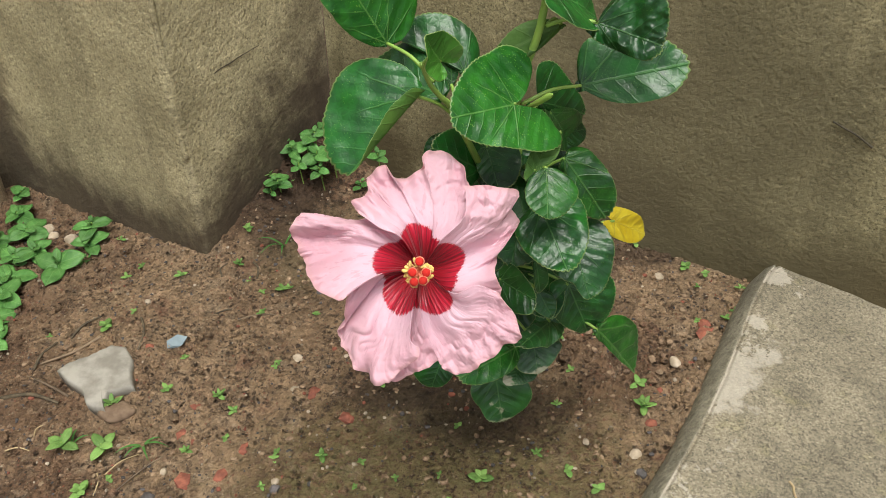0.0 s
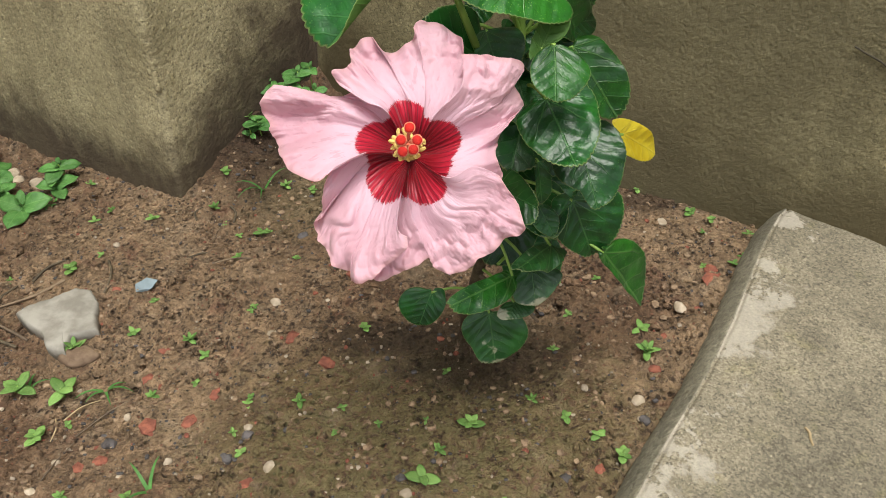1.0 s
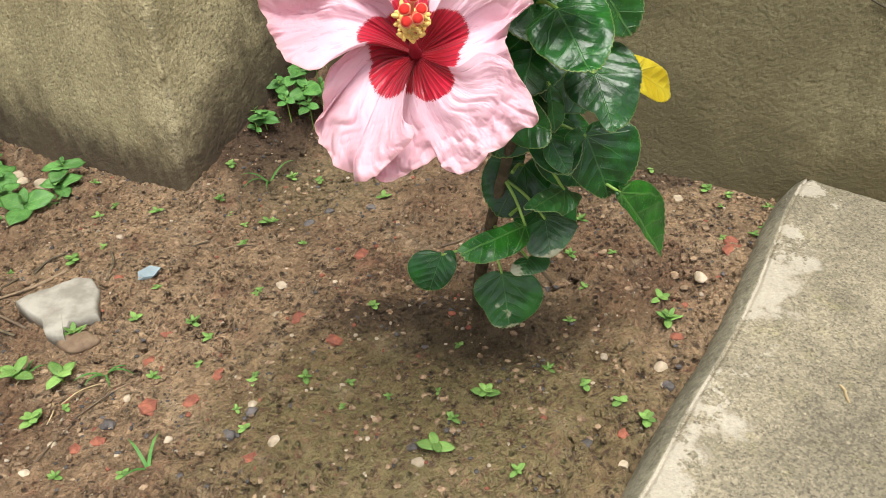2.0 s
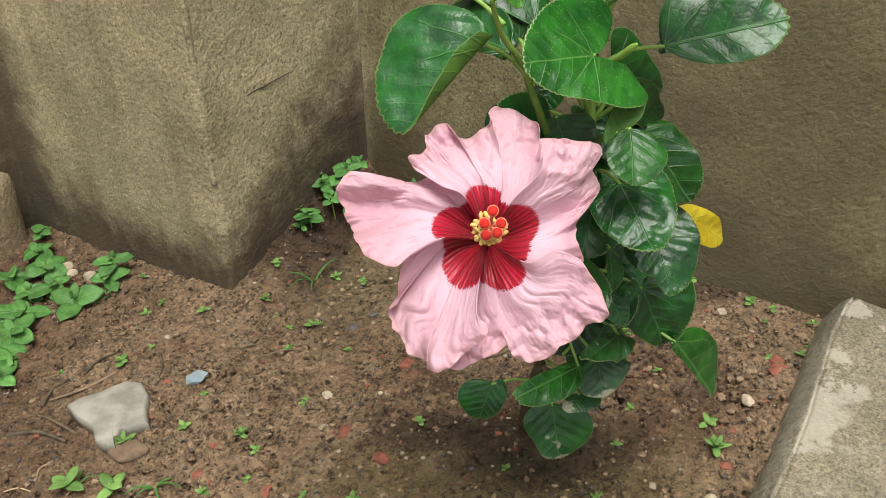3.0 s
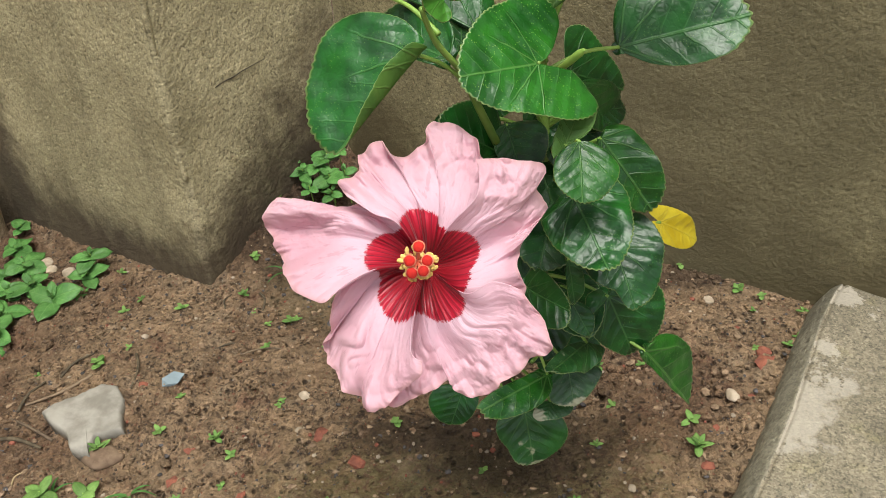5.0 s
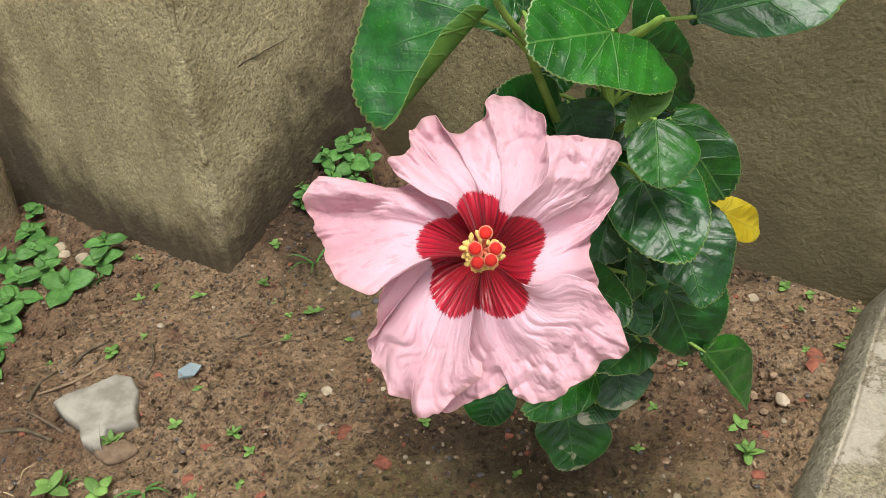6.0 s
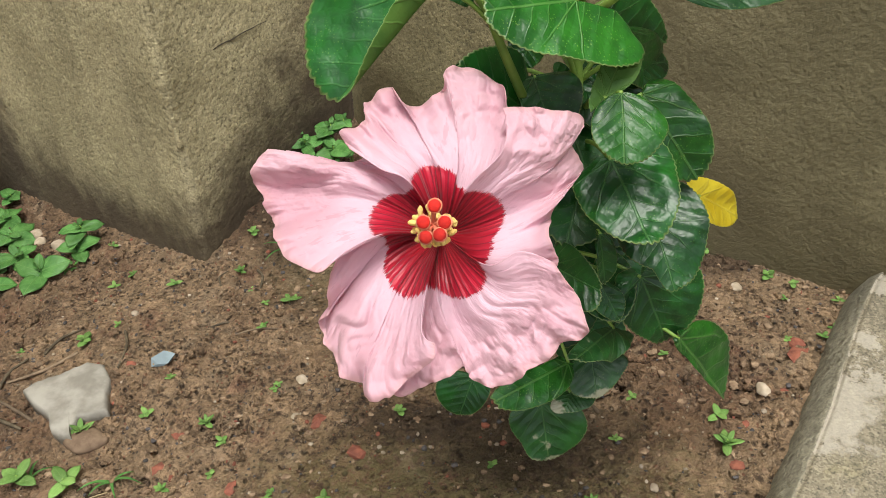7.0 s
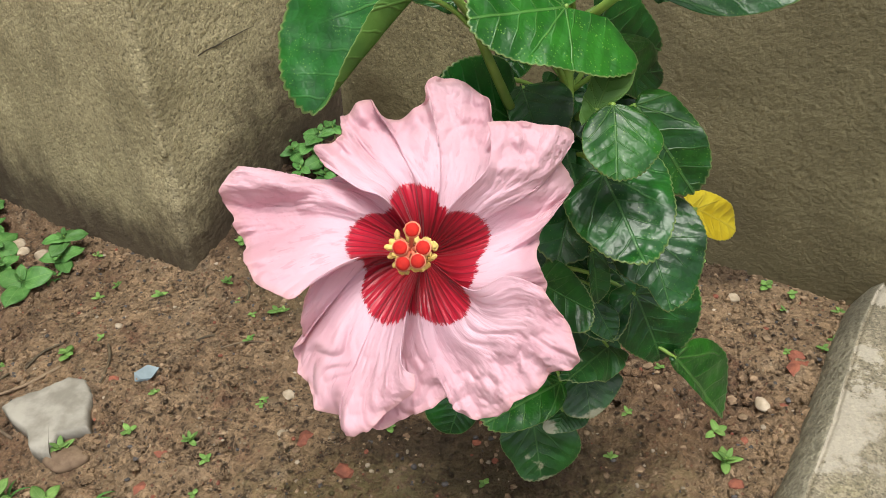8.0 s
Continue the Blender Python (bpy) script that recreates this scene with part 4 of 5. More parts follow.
leaf((0.083, 0.545, 0.484), (0.107, 0.560, 0.445), (0.3, -0.6, 0.7), reach=(0.20, 0.25, 0.32, 0.37, 0.53, 0.62, 0.76, 0.95, 1.00, 1.08, 1.19, 0.93, 0.17, 0.04, 0.03, 0.03, 0.03), fold_a=.2, fold_b=.2, droop=.1, wave=.02, stem=(0.061, 0.536, 0.46))
leaf((0.031, 0.520, 0.450), (-0.000, 0.500, 0.481), (-0.1, -0.6, 0.8), reach=(0.04, 0.20, 0.29, 0.49, 0.68, 0.80, 0.94, 1.04, 1.00, 1.08, 0.88, 0.62, 0.46, 0.07, 0.03, 0.02, 0.06), fold_a=.2, fold_b=.2, droop=.1, wave=.03, stem=(0.038, 0.525, 0.448))
leaf((0.035, 0.530, 0.464), (0.042, 0.500, 0.453), (0, -0.8, 0.6), reach=(0.06, 0.06, 0.19, 0.22, 0.32, 0.63, 0.89, 1.07, 1.00, 1.14, 1.18, 1.03, 0.86, 0.57, 0.06, 0.06, 0.06), fold_a=.2, fold_b=.2, droop=.1, wave=.03, stem=(0.060, 0.538, 0.44))
leaf((0.002, 0.452, 0.569), (-0.009, 0.440, 0.591), (.2, -.8, .55), 1.1, .5, .5, -.15, .08, (-0.008, 0.476, 0.556), skin=YOUNG_LEAF, label="young bright curled leaf")
leaf((0.083, 0.535, 0.557), (0.018, 0.525, 0.525), (0, -0.6, 0.8), reach=(0.02, 0.02, 0.02, 0.03, 0.10, 0.30, 0.48, 0.64, 1.00, 0.59, 0.62, 0.04, 0.04, 0.04, 0.04, 0.04, 0.04), fold_a=.5, fold_b=.4, droop=.05, wave=.03, stem=(0.072, 0.525, 0.560), skin=UNDER, label="rolled olive green leaf")
leaf((0.073, 0.510, 0.589), (0.108, 0.530, 0.566), (0, -.5, .85), 1.2, .2, .2, .05, .02, (0.076, 0.523, 0.58))
leaf((0.083, 0.550, 0.321), (0.095, 0.515, 0.307), (0, -.8, .5), 1.1, .2, .2, .1, .03, (0.058, 0.565, 0.31))
leaf((0.055, 0.540, 0.438), (0.067, 0.500, 0.413), (.1, -.8, .5), 1.1, .2, .2, .1, .03, (0.061, 0.541, 0.41))
leaf((0.068, 0.540, 0.406), (0.056, 0.500, 0.375), (-.1, -.8, .5), 1.2, .2, .2, .1, .03, (0.061, 0.546, 0.39))
leaf((0.153, 0.590, 0.352), (0.192, 0.605, 0.325), (.15, -.75, .6), .62, .15, .15, .10, .03, (0.061, 0.552, 0.36), skin=SPENT_LEAF, label="yellowed leaf about to drop")
for k, (x, y, z, side) in enumerate(((0.075, 0.585, 0.44, 1), (0.06, 0.585, 0.40, -1), (0.09, 0.580, 0.37, 1), (0.065, 0.585, 0.33, -1), (0.095, 0.590, 0.30, 1), (0.07, 0.590, 0.27, -1), (0.085, 0.600, 0.23, 1), (0.045, 0.575, 0.36, -1), (0.05, 0.560, 0.43, -1))):
    leaf((x, y, z), (x + side * 0.022, y - 0.022, z - 0.036), (side * 0.2, -0.8, 0.55), 1.3, .15, .15, .12, .03, (0.058, 0.560, z + 0.01), crinkle=1.4)
for x, y, z, side in ((0.017, 0.535, 0.469, -1), (0.037, 0.560, 0.479, -1), (0.055, 0.540, 0.464, 1), (0.075, 0.570, 0.474, 1), (0.041, 0.525, 0.459, -1), (0.004, 0.530, 0.467, -1), (0.065, 0.535, 0.455, 1)):
    leaf((x, y, z), (x + side * 0.010, y - 0.014, z - 0.017), (side * 0.3, -0.75, 0.6), 1.1, .25, .25, .1, .04, (0.060, 0.538, z - 0.02), crinkle=1.3)
for foot, end in (((0.058, 0.534, 0.485), (0.036, 0.515, 0.517)), ((0.060, 0.537, 0.455), (0.046, 0.505, 0.492)), ((0.060, 0.537, 0.458), (0.088, 0.520, 0.482))):
    under(tube("leaf_stalk", [foot, Vector(foot).lerp(Vector(end), 0.5) + Vector((0, 0, 0.003)), end], [0.0016, 0.0014, 0.0012], STALK, 8), plant)
under(tube("flower_bud", [(0.060, 0.520, 0.500), (0.068, 0.508, 0.512), (0.074, 0.500, 0.521), (0.076, 0.497, 0.524)], [0.001, 0.0022, 0.0022, 0.0006], STALK, 10), plant, "small closed green bud")
under(tube("dry_twig", [(0.045, 0.592, 0.20), (0.080, 0.586, 0.175), (0.102, 0.580, 0.154)], [0.002, 0.0017, 0.0015], TWIG, 8, 0.1), plant, "broken dry twig")


# ---- the flower ----
AXIS = Vector((-0.055, -0.821, 0.568)).normalized()
RIGHT = (Vector((1, 0, 0)) - AXIS * AXIS.x).normalized()
UP = AXIS.cross(RIGHT)
HEART = Vector((-0.012, 0.4065, 0.4455))
CM = 0.01


def flower_point(u, v, w):
    return HEART + (RIGHT * u + UP * v + AXIS * w) * CM


flower = tube("flower", [flower_point(0.5, 0.2, -6.0), flower_point(0.25, 0.1, -4.0), flower_point(0, 0, -2.2), flower_point(0.03, 0.03, -0.4), flower_point(0.2, 0.2, 2.0), flower_point(0.38, 0.36, 4.2)],
              [0.0025, 0.006, 0.0038, 0.0022, 0.0017, 0.0012], COLUMN, 14)
under(flower, plant, "large pink hibiscus flower with a deep red eye")
under(tube("flower_stalk", [flower_point(0.5, 0.2, -5.9), (0.02, 0.49, 0.40), (0.052, 0.545, 0.40)], [0.0024, 0.002, 0.0022], STALK, 10), plant)


def spline(points, count):
    """Evenly drawn smooth curve through the points."""
    p = np.array(points, float)
    p = np.concatenate([2 * p[:1] - p[1:2], p, 2 * p[-1:] - p[-2:-1]])
    run = np.concatenate([[0], np.cumsum(np.linalg.norm(np.diff(p[1:-1], axis=0), axis=1))])
    t = np.interp(np.linspace(0, run[-1], count), run, np.arange(len(run)))
    k = np.minimum(t.astype(int), len(run) - 2)
    f = (t - k)[:, None]
    a, b, c, d = p[k], p[k + 1], p[k + 2], p[k + 3]
    return 0.5 * (2 * b + (c - a) * f + (2 * a - 5 * b + 4 * c - d) * f * f + (3 * b - a - 3 * c + d) * f ** 3)


def petal(rim, side_a, side_b, seed, folds, crumples, bulge, lip, frill=0.5, label=""):
    """One petal, in cm about the flower's heart: the rim's run, the two sides between throat and rim. folds: the height of
    the creases that run outwards; crumples: of the crepe towards the rim; bulge: swelling of the blade; lip: how far the last side rolls up; frill: the ruffles of the rim."""
    nr, nu = 110, 260
    throat = (0.0, 0.0, -2.3)
    P, Q = np.meshgrid(np.linspace(0.015, 1, nr) ** 0.85, np.linspace(0, 1, nu), indexing="ij")
    edge = spline(rim, nu)
    q = np.linspace(0, 1, nu)
    fringe = 0.11 * lattice_noise(q * 16, q * 0 + seed, seed) + 0.05 * lattice_noise(q * 44, q * 0 + seed, seed + 1)
    edge[:, :2] *= 1 + (fringe * np.sin(math.pi * q) ** 0.4)[:, None] / 6.5
    first, last = (spline([throat, *side, end], 200) for side, end in ((side_a, rim[0]), (side_b, rim[-1])))
    at = np.linspace(0, 1, 200)
    A, B = (np.stack([np.interp(P, at, c[:, k]) for k in range(3)], -1) for c in (first, last))
    R = np.broadcast_to(edge, (nr, nu, 3))
    q3 = Q[..., None]
    # the sides, and the rim drawn in towards the throat
    pts = (1 - q3) * A + q3 * B + P[..., None] ** 1.25 * (R - (1 - q3) * edge[0] - q3 * edge[-1])
    s = Q * 2 - 1
    rho = np.hypot(pts[..., 0], pts[..., 1])
    out = np.clip((rho - 2.4) / 3.4, 0, 1.25)
    inner = np.sin(math.pi * Q) ** 0.7
    w = np.zeros_like(P) + bulge * np.sin(math.pi * np.clip(P, 0, 1)) ** 1.3 * inner
    sway = 0.45 * lattice_noise(rho * 0.8 + seed, s * 2, seed + 4)
    ridge = lattice_noise(s * 2.6 + seed + sway, rho * 0.30, seed + 2)
    fold = 2 * np.abs(lattice_noise(s * 5.5 + seed + sway * 2, rho * 0.36, seed + 3)) - 1
    fine = 2 * np.abs(lattice_noise(s * 15 + seed + sway * 3, rho * 0.6, seed + 5)) - 1
    calm = np.clip(0.5 + 0.9 * lattice_noise(s * 1.7 + seed, rho * 0.5, seed + 7), 0.1, 1)
    w = w + folds * out * (0.42 * ridge + 0.24 * fold * (0.4 + 0.6 * calm) + 0.065 * fine * calm * np.clip(out, 0, 1) ** 0.8)
    cx, cy = pts[..., 0] + seed, pts[..., 1] + seed * 2
    crumple = 2 * np.abs(lattice_noise(cx * 0.9 + sway, cy * 0.9, seed + 8)) - 1
    crease = 2 * np.abs(lattice_noise(s * 9 + 2.2 * sway, rho * 1.5 + s * 3, seed + 9)) - 1
    crepe = 2 * np.abs(lattice_noise(s * 24 + 3 * sway, rho * 2.6 + s * 4, seed + 6)) - 1
    w = w + crumples * np.clip(out, 0, 1) ** 1.5 * (0.16 * crumple + 0.12 * crease * (1.15 - calm) + 0.03 * crepe)
    ruffle = lattice_noise(s * 6.5 + seed, rho * 0.25, seed + 12) + 0.55 * lattice_noise(s * 14 + seed, rho * 0.3, seed + 13)
    brim = np.clip((P - 0.62) / 0.38, 0, 1) ** 1.8
    w = w + frill * ruffle * brim * np.sin(math.pi * Q) ** 0.5
    roll = np.clip(P - 0.93, 0, 1) / 0.07
    w = w - 0.16 * roll ** 2 * np.clip(0.6 + lattice_noise(s * 3 + seed, s * 0, seed + 11), 0, 1)
    w = w + lip * np.clip((Q - 0.86) / 0.14, 0, 1) ** 1.5 * np.clip(P * 3 - 0.6, 0, 1) * (1 - np.clip(P - 0.75, 0, 1) * 3)
    shrink = 1 - 0.018 * roll ** 2
    x, y, w = pts[..., 0] * shrink, pts[..., 1] * shrink, pts[..., 2] + w
    place_at = np.array(HEART)[None, None] + CM * (x[..., None] * np.array(RIGHT) + y[..., None] * np.array(UP) + w[..., None] * np.array(AXIS))
    ob = sheet(place_at, np.stack([Q, rho / 10], -1), 0.0004, "petal", [PETAL, PETAL])
    layer = ob.data.attributes.new("rim", "FLOAT", "POINT")
    layer.data.foreach_set("value", np.concatenate([P.ravel()] * 2).astype(np.float32))
    return under(ob, flower, label)


petal(((5.2, -2.6, -0.3), (5.35, -1.2, -0.1), (5.2, -0.7, 0.0), (5.0, 0.5, -0.5), (5.8, 2.05, -1.4), (6.65, 3.3, -2.4), (5.95, 4.3, -1.5), (6.5, 4.95, -1.0), (6.0, 5.4, -0.4), (4.3, 5.6, -0.2), (2.9, 5.55, -0.2)),
      ((1.6, -1.9, -1.3), (3.9, -2.4, -0.8)), ((1.4, 1.95, 0.0), (2.95, 3.6, 0.5)), 31, 1.0, 0.9, 0.1, 0.6, 0.9)
petal(((3.6, 5.0, -1.7), (3.1, 5.9, -1.8), (2.65, 7.1, -2.3), (1.4, 8.0, -2.6), (0.1, 7.85, -2.4), (0.05, 6.9, -1.9), (-1.7, 6.1, -2.2), (-2.6, 7.0, -3.1), (-3.6, 6.25, -2.7), (-3.55, 5.0, -1.2), (-4.4, 4.6, -0.3), (-4.0, 3.85, 0.0)),
      ((1.85, 1.05, -1.3), (3.3, 3.2, -1.3)), ((-1.1, 2.2, -0.1), (-2.35, 2.8, 0.3)), 37, 0.9, 1.1, 0.2, 0.3, 0.95)
petal(((-3.2, 3.7, -1.3), (-4.3, 3.35, -1.2), (-6.1, 3.4, -1.4), (-6.95, 3.7, -1.2), (-7.8, 3.8, -0.5), (-8.25, 3.0, 0.2), (-8.35, 2.25, -0.5), (-7.95, 1.6, -1.0), (-7.85, 0.95, -0.6), (-7.0, -0.45, 0.6), (-6.3, -1.2, 1.3), (-4.85, -1.65, 1.7), (-4.3, -1.3, 1.6)),
      ((-0.4, 2.3, -1.5), (-1.8, 3.3, -1.5)), ((-2.0, 0.05, 0.3), (-3.5, -0.65, 1.2)), 67, 1.0, 0.8, 0.15, 0.4)
petal(((-4.4, -1.0, -0.3), (-4.7, -1.9, 0.0), (-4.85, -2.9, -0.2), (-5.0, -3.7, -0.8), (-5.6, -4.2, -1.3), (-5.25, -5.05, -0.8), (-4.6, -5.85, -0.1), (-3.95, -6.7, 0.1), (-3.15, -6.9, 0.3), (-3.15, -7.4, 0.3), (-1.85, -7.0, 0.8), (-0.55, -5.9, 1.4), (0.15, -5.25, 1.8), (0.2, -4.6, 1.9)),
      ((-2.0, 0.9, -1.3), (-3.3, 0.0, -0.8)), ((-0.3, -2.1, 0.4), (-0.4, -4.0, 1.6)), 49, 1.0, 0.8, 0.2, 0.2)
petal(((-2.3, -6.9, -0.5), (-1.6, -7.35, -0.3), (0.0, -6.65, -0.2), (0.75, -6.3, 0.0), (1.3, -5.9, 0.2), (1.6, -6.5, -0.2), (2.55, -6.8, -0.7), (3.45, -6.4, -0.2), (4.15, -5.9, 0.2), (5.0, -5.45, 0.4), (5.8, -4.7, 0.7), (6.5, -4.3, 0.9), (6.6, -3.7, 1.0), (6.2, -2.65, 1.1), (5.5, -1.7, 1.2), (5.15, -1.15, 1.2)),
      ((-1.3, -2.1, -1.3), (-2.0, -5.0, -0.9)), ((2.2, -1.3, 0.2), (3.65, -0.7, 1.0)), 53, 1.0, 1.2, 0.1, 0.3)


def pad(at, away, radius, name, mat, depth, uneven=0.08):
    """A rounded velvet pad on a short style."""
    away = Vector(away).normalized()
    bm = bmesh.new()
    bmesh.ops.create_uvsphere(bm, u_segments=14, v_segments=9, radius=1.0)
    turn = away.to_track_quat("Z", "Y").to_matrix()
    for v in bm.verts:
        k = 1 + uneven * noise.noise(v.co * 2 + Vector(at) * 900)
        v.co = Vector(at) + turn @ Vector((v.co.x * radius * k, v.co.y * radius * k, v.co.z * depth))
    me = bpy.data.meshes.new(name)
    bm.to_mesh(me)
    bm.free()
    me.materials.append(mat)
    me.polygons.foreach_set("use_smooth", [True] * len(me.polygons))
    return new(name, me)


neck = flower_point(0.38, 0.36, 4.2)
for u, v, w in ((0.52, 1.04, 4.95), (0.12, 0.42, 5.1), (0.92, 0.42, 5.1), (0.20, -0.14, 5.0), (0.74, -0.04, 5.15)):
    tip = flower_point(u, v, w)
    style = under(tube("style", [neck, neck.lerp(tip, 0.5) + AXIS * 0.001, tip], [0.0008, 0.0009, 0.0013], STYLE, 8), flower)
    under(pad(tip, AXIS + (tip - neck) * 12, 0.0030, "stigma_rim", STYLE, 0.0010), flower)
    under(pad(tip + AXIS * 0.0006, AXIS + (tip - neck) * 12, 0.0025, "stigma", STIGMA, 0.0013), flower, "velvety scarlet stigma pad")
rng = random.Random(5)
for k in range(64):
    a = rng.uniform(0, 2 * math.pi)
    if math.sin(a - 0.6) > 0.1 and rng.random() < 0.7:
        a = -a - 0.5
    w = rng.uniform(2.2, 4.4)
    r = rng.uniform(0.35, 0.85)
    ax = 0.2 + 0.082 * (w - 2)
    foot = flower_point(ax + 0.02 * math.cos(a), ax + 0.02 * math.sin(a), w - 0.3)
    end = flower_point(ax + r * math.cos(a), ax + r * math.sin(a), w + 0.15)
    stamen = under(tube("stamen", [foot, foot.lerp(end, 0.5) + AXIS * 0.0006, end], [0.0003, 0.0003, 0.0003], STYLE, 5), flower)
    under(pad(end, (rng.uniform(-1, 1), rng.uniform(-1, 1), rng.uniform(-1, 1)), rng.uniform(0.0009, 0.0013), "anther", POLLEN, rng.uniform(0.0016, 0.0024), 0.5), stamen)


# ---- weeds and seedlings ----
def ground_at(x, y):
    return Vector((x, y, float(ground_height(x, y))))


def seedling(pairs, size, seed, broad=0.62, lean=0.5):
    """A small weed: a short stem and crossed pairs of oval leaves."""
    r = random.Random(seed)
    plant_base = new("seedling")
    tall = size * 0.5
    under(tube("stem", [(0, 0, -0.004), (size * 0.03, 0, tall * 0.5), (0, size * 0.03, tall)], [size * 0.04, size * 0.035, size * 0.03], STALK, 6), plant_base)
    for k in range(pairs):
        turn = k * 1.45 + r.uniform(-0.3, 0.3)
        high = tall * (0.45 + 0.55 * (k + 1) / pairs)
        long = size * (0.62 - 0.10 * k) * r.uniform(0.85, 1.1)
        for half in (0, math.pi):
            a = turn + half + r.uniform(-0.2, 0.2)
            way = Vector((math.cos(a), math.sin(a), lean * r.uniform(0.3, 1.0) * (0.5 + 0.5 * k)))
            b = Vector((0, 0, high)) + Vector((math.cos(a), math.sin(a), 0)) * size * 0.05
            ob = leaf_mesh("leaf", b, b + way.normalized() * long, (0, 0, 1), broad, 0.12, 0.12, 0.18, 0.02, [SPROUT, SPROUT], teeth=0, seed=seed + k, lobe=0.10, sharp=0.08, rows=8, cols=33)
            under(ob, plant_base)
    return plant_base


kinds = [seedling(2, 0.018, 3, 0.8, 0.8), seedling(2, 0.015, 8, 0.9), seedling(4, 0.022, 12, 0.65, 1.0), seedling(3, 0.019, 17, 0.7, 0.9), seedling(3, 0.017, 19, 0.9, 0.7)]
for k in kinds:
    tagged(k, "tiny light green seedling on damp soil", "weed", "seedlings on the soil")
used = set()
rng = random.Random(11)


def sow(spots):
    for x, y, s in spots:
        k = rng.randrange(len(kinds))
        m = Matrix.Translation(ground_at(x, y)) @ Matrix.Rotation(rng.uniform(0, 6.3), 4, "Z") @ Matrix.Scale(s * rng.uniform(0.7, 1.0), 4)
        if k not in used:
            used.add(k)
            kinds[k].matrix_basis = m
        else:
            c = copy_thing(kinds[k], m)
            c.scale = m.to_scale()


sow(((-0.318, 1.067, .8), (-0.269, 1.069, 1.2), (-0.237, 1.070, .8), (-0.292, 0.989, 1.3), (-0.356, 0.983, .7), (-0.467, 0.929, .9), (-0.451, 0.952, .7), (-0.378, 0.911, 1), (-0.245, 0.817, .7),
     (-0.223, 0.869, 1.1), (-0.296, 0.926, .7), (-0.457, 0.815, 1.6), (-0.341, 0.696, 1), (-0.270, 0.677, .9), (-0.249, 0.655, .9), (-0.504, 1.022, 1.1), (-0.166, 0.955, 1.0), (-0.205, 0.969, .8)))
sow(((-0.396, 0.614, 1.8), (-0.445, 0.619, 1.8), (-0.291, 0.597, .8), (-0.250, 0.616, .8), (-0.186, 0.578, .8), (-0.132, 0.575, 1.1), (-0.181, 0.515, 1), (-0.194, 0.542, .7), (-0.402, 0.554, 1.5),
     (-0.376, 0.573, .8), (-0.350, 0.482, .9), (-0.404, 0.675, 1.3), (-0.072, 0.673, .8), (0.018, 0.608, .6), (-0.091, 0.532, .6), (-0.282, 0.472, .9), (-0.209, 0.718, .7), (-0.075, 0.892, 1.2)))
sow(((-0.004, 0.464, 1.9), (0.041, 0.527, 1.2), (0.011, 0.498, .9), (-0.002, 0.535, .6), (0.132, 0.534, 1.1), (0.159, 0.510, 1), (0.177, 0.483, 1), (0.063, 0.438, .9), (0.222, 0.644, 1.2),
     (0.223, 0.611, 1.2), (0.164, 0.802, .7), (0.142, 0.728, 1), (0.149, 0.672, .7), (0.317, 0.839, 1.2), (0.340, 0.825, 1.1), (0.376, 0.794, .8), (0.264, 0.897, 1), (0.188, 0.728, .8), (0.129, 0.626, .6), (0.310, 0.739, .7), (0.343, 0.739, .7)))


def weed_clump(name, stems, seed, label):
    """A leafy weed of several stems, each given by its foot, its top and its leaves' length."""
    r = random.Random(seed)
    clump = new(name)
    tagged(clump, label, "weed")
    for foot, top, size in stems:
        foot, top = Vector(foot), Vector(top)
        under(tube("stem", [foot, foot.lerp(top, 0.5) + Vector((0, 0, 0.003)), top], [0.0013, 0.0011, 0.0008], STALK, 6), clump)
        turn = r.uniform(0, 3.1)
        for k, (grow, rise) in enumerate(((1.0, 0.15), (0.95, 0.25), (0.45, 0.9))):
            for half in (0, math.pi):
                a = turn + k * 1.5 + half + r.uniform(-0.35, 0.35)
                way = Vector((math.cos(a), math.sin(a), rise * r.uniform(0.2, 1.6))).normalized()
                b = top + way * 0.003 - Vector((0, 0, 0.004 * (2 - k)))
                ob = leaf_mesh("leaf", b, b + way * size * grow * r.uniform(0.7, 1.1), (r.uniform(-0.4, 0.4), r.uniform(-0.9, 0.1), 1), 0.95, 0.22, 0.22, 0.22, 0.04, [WEED, WEED], teeth=0, seed=r.randrange(900), lobe=0.10, sharp=0.10, rows=10, cols=41)
                under(ob, clump)
    return clump


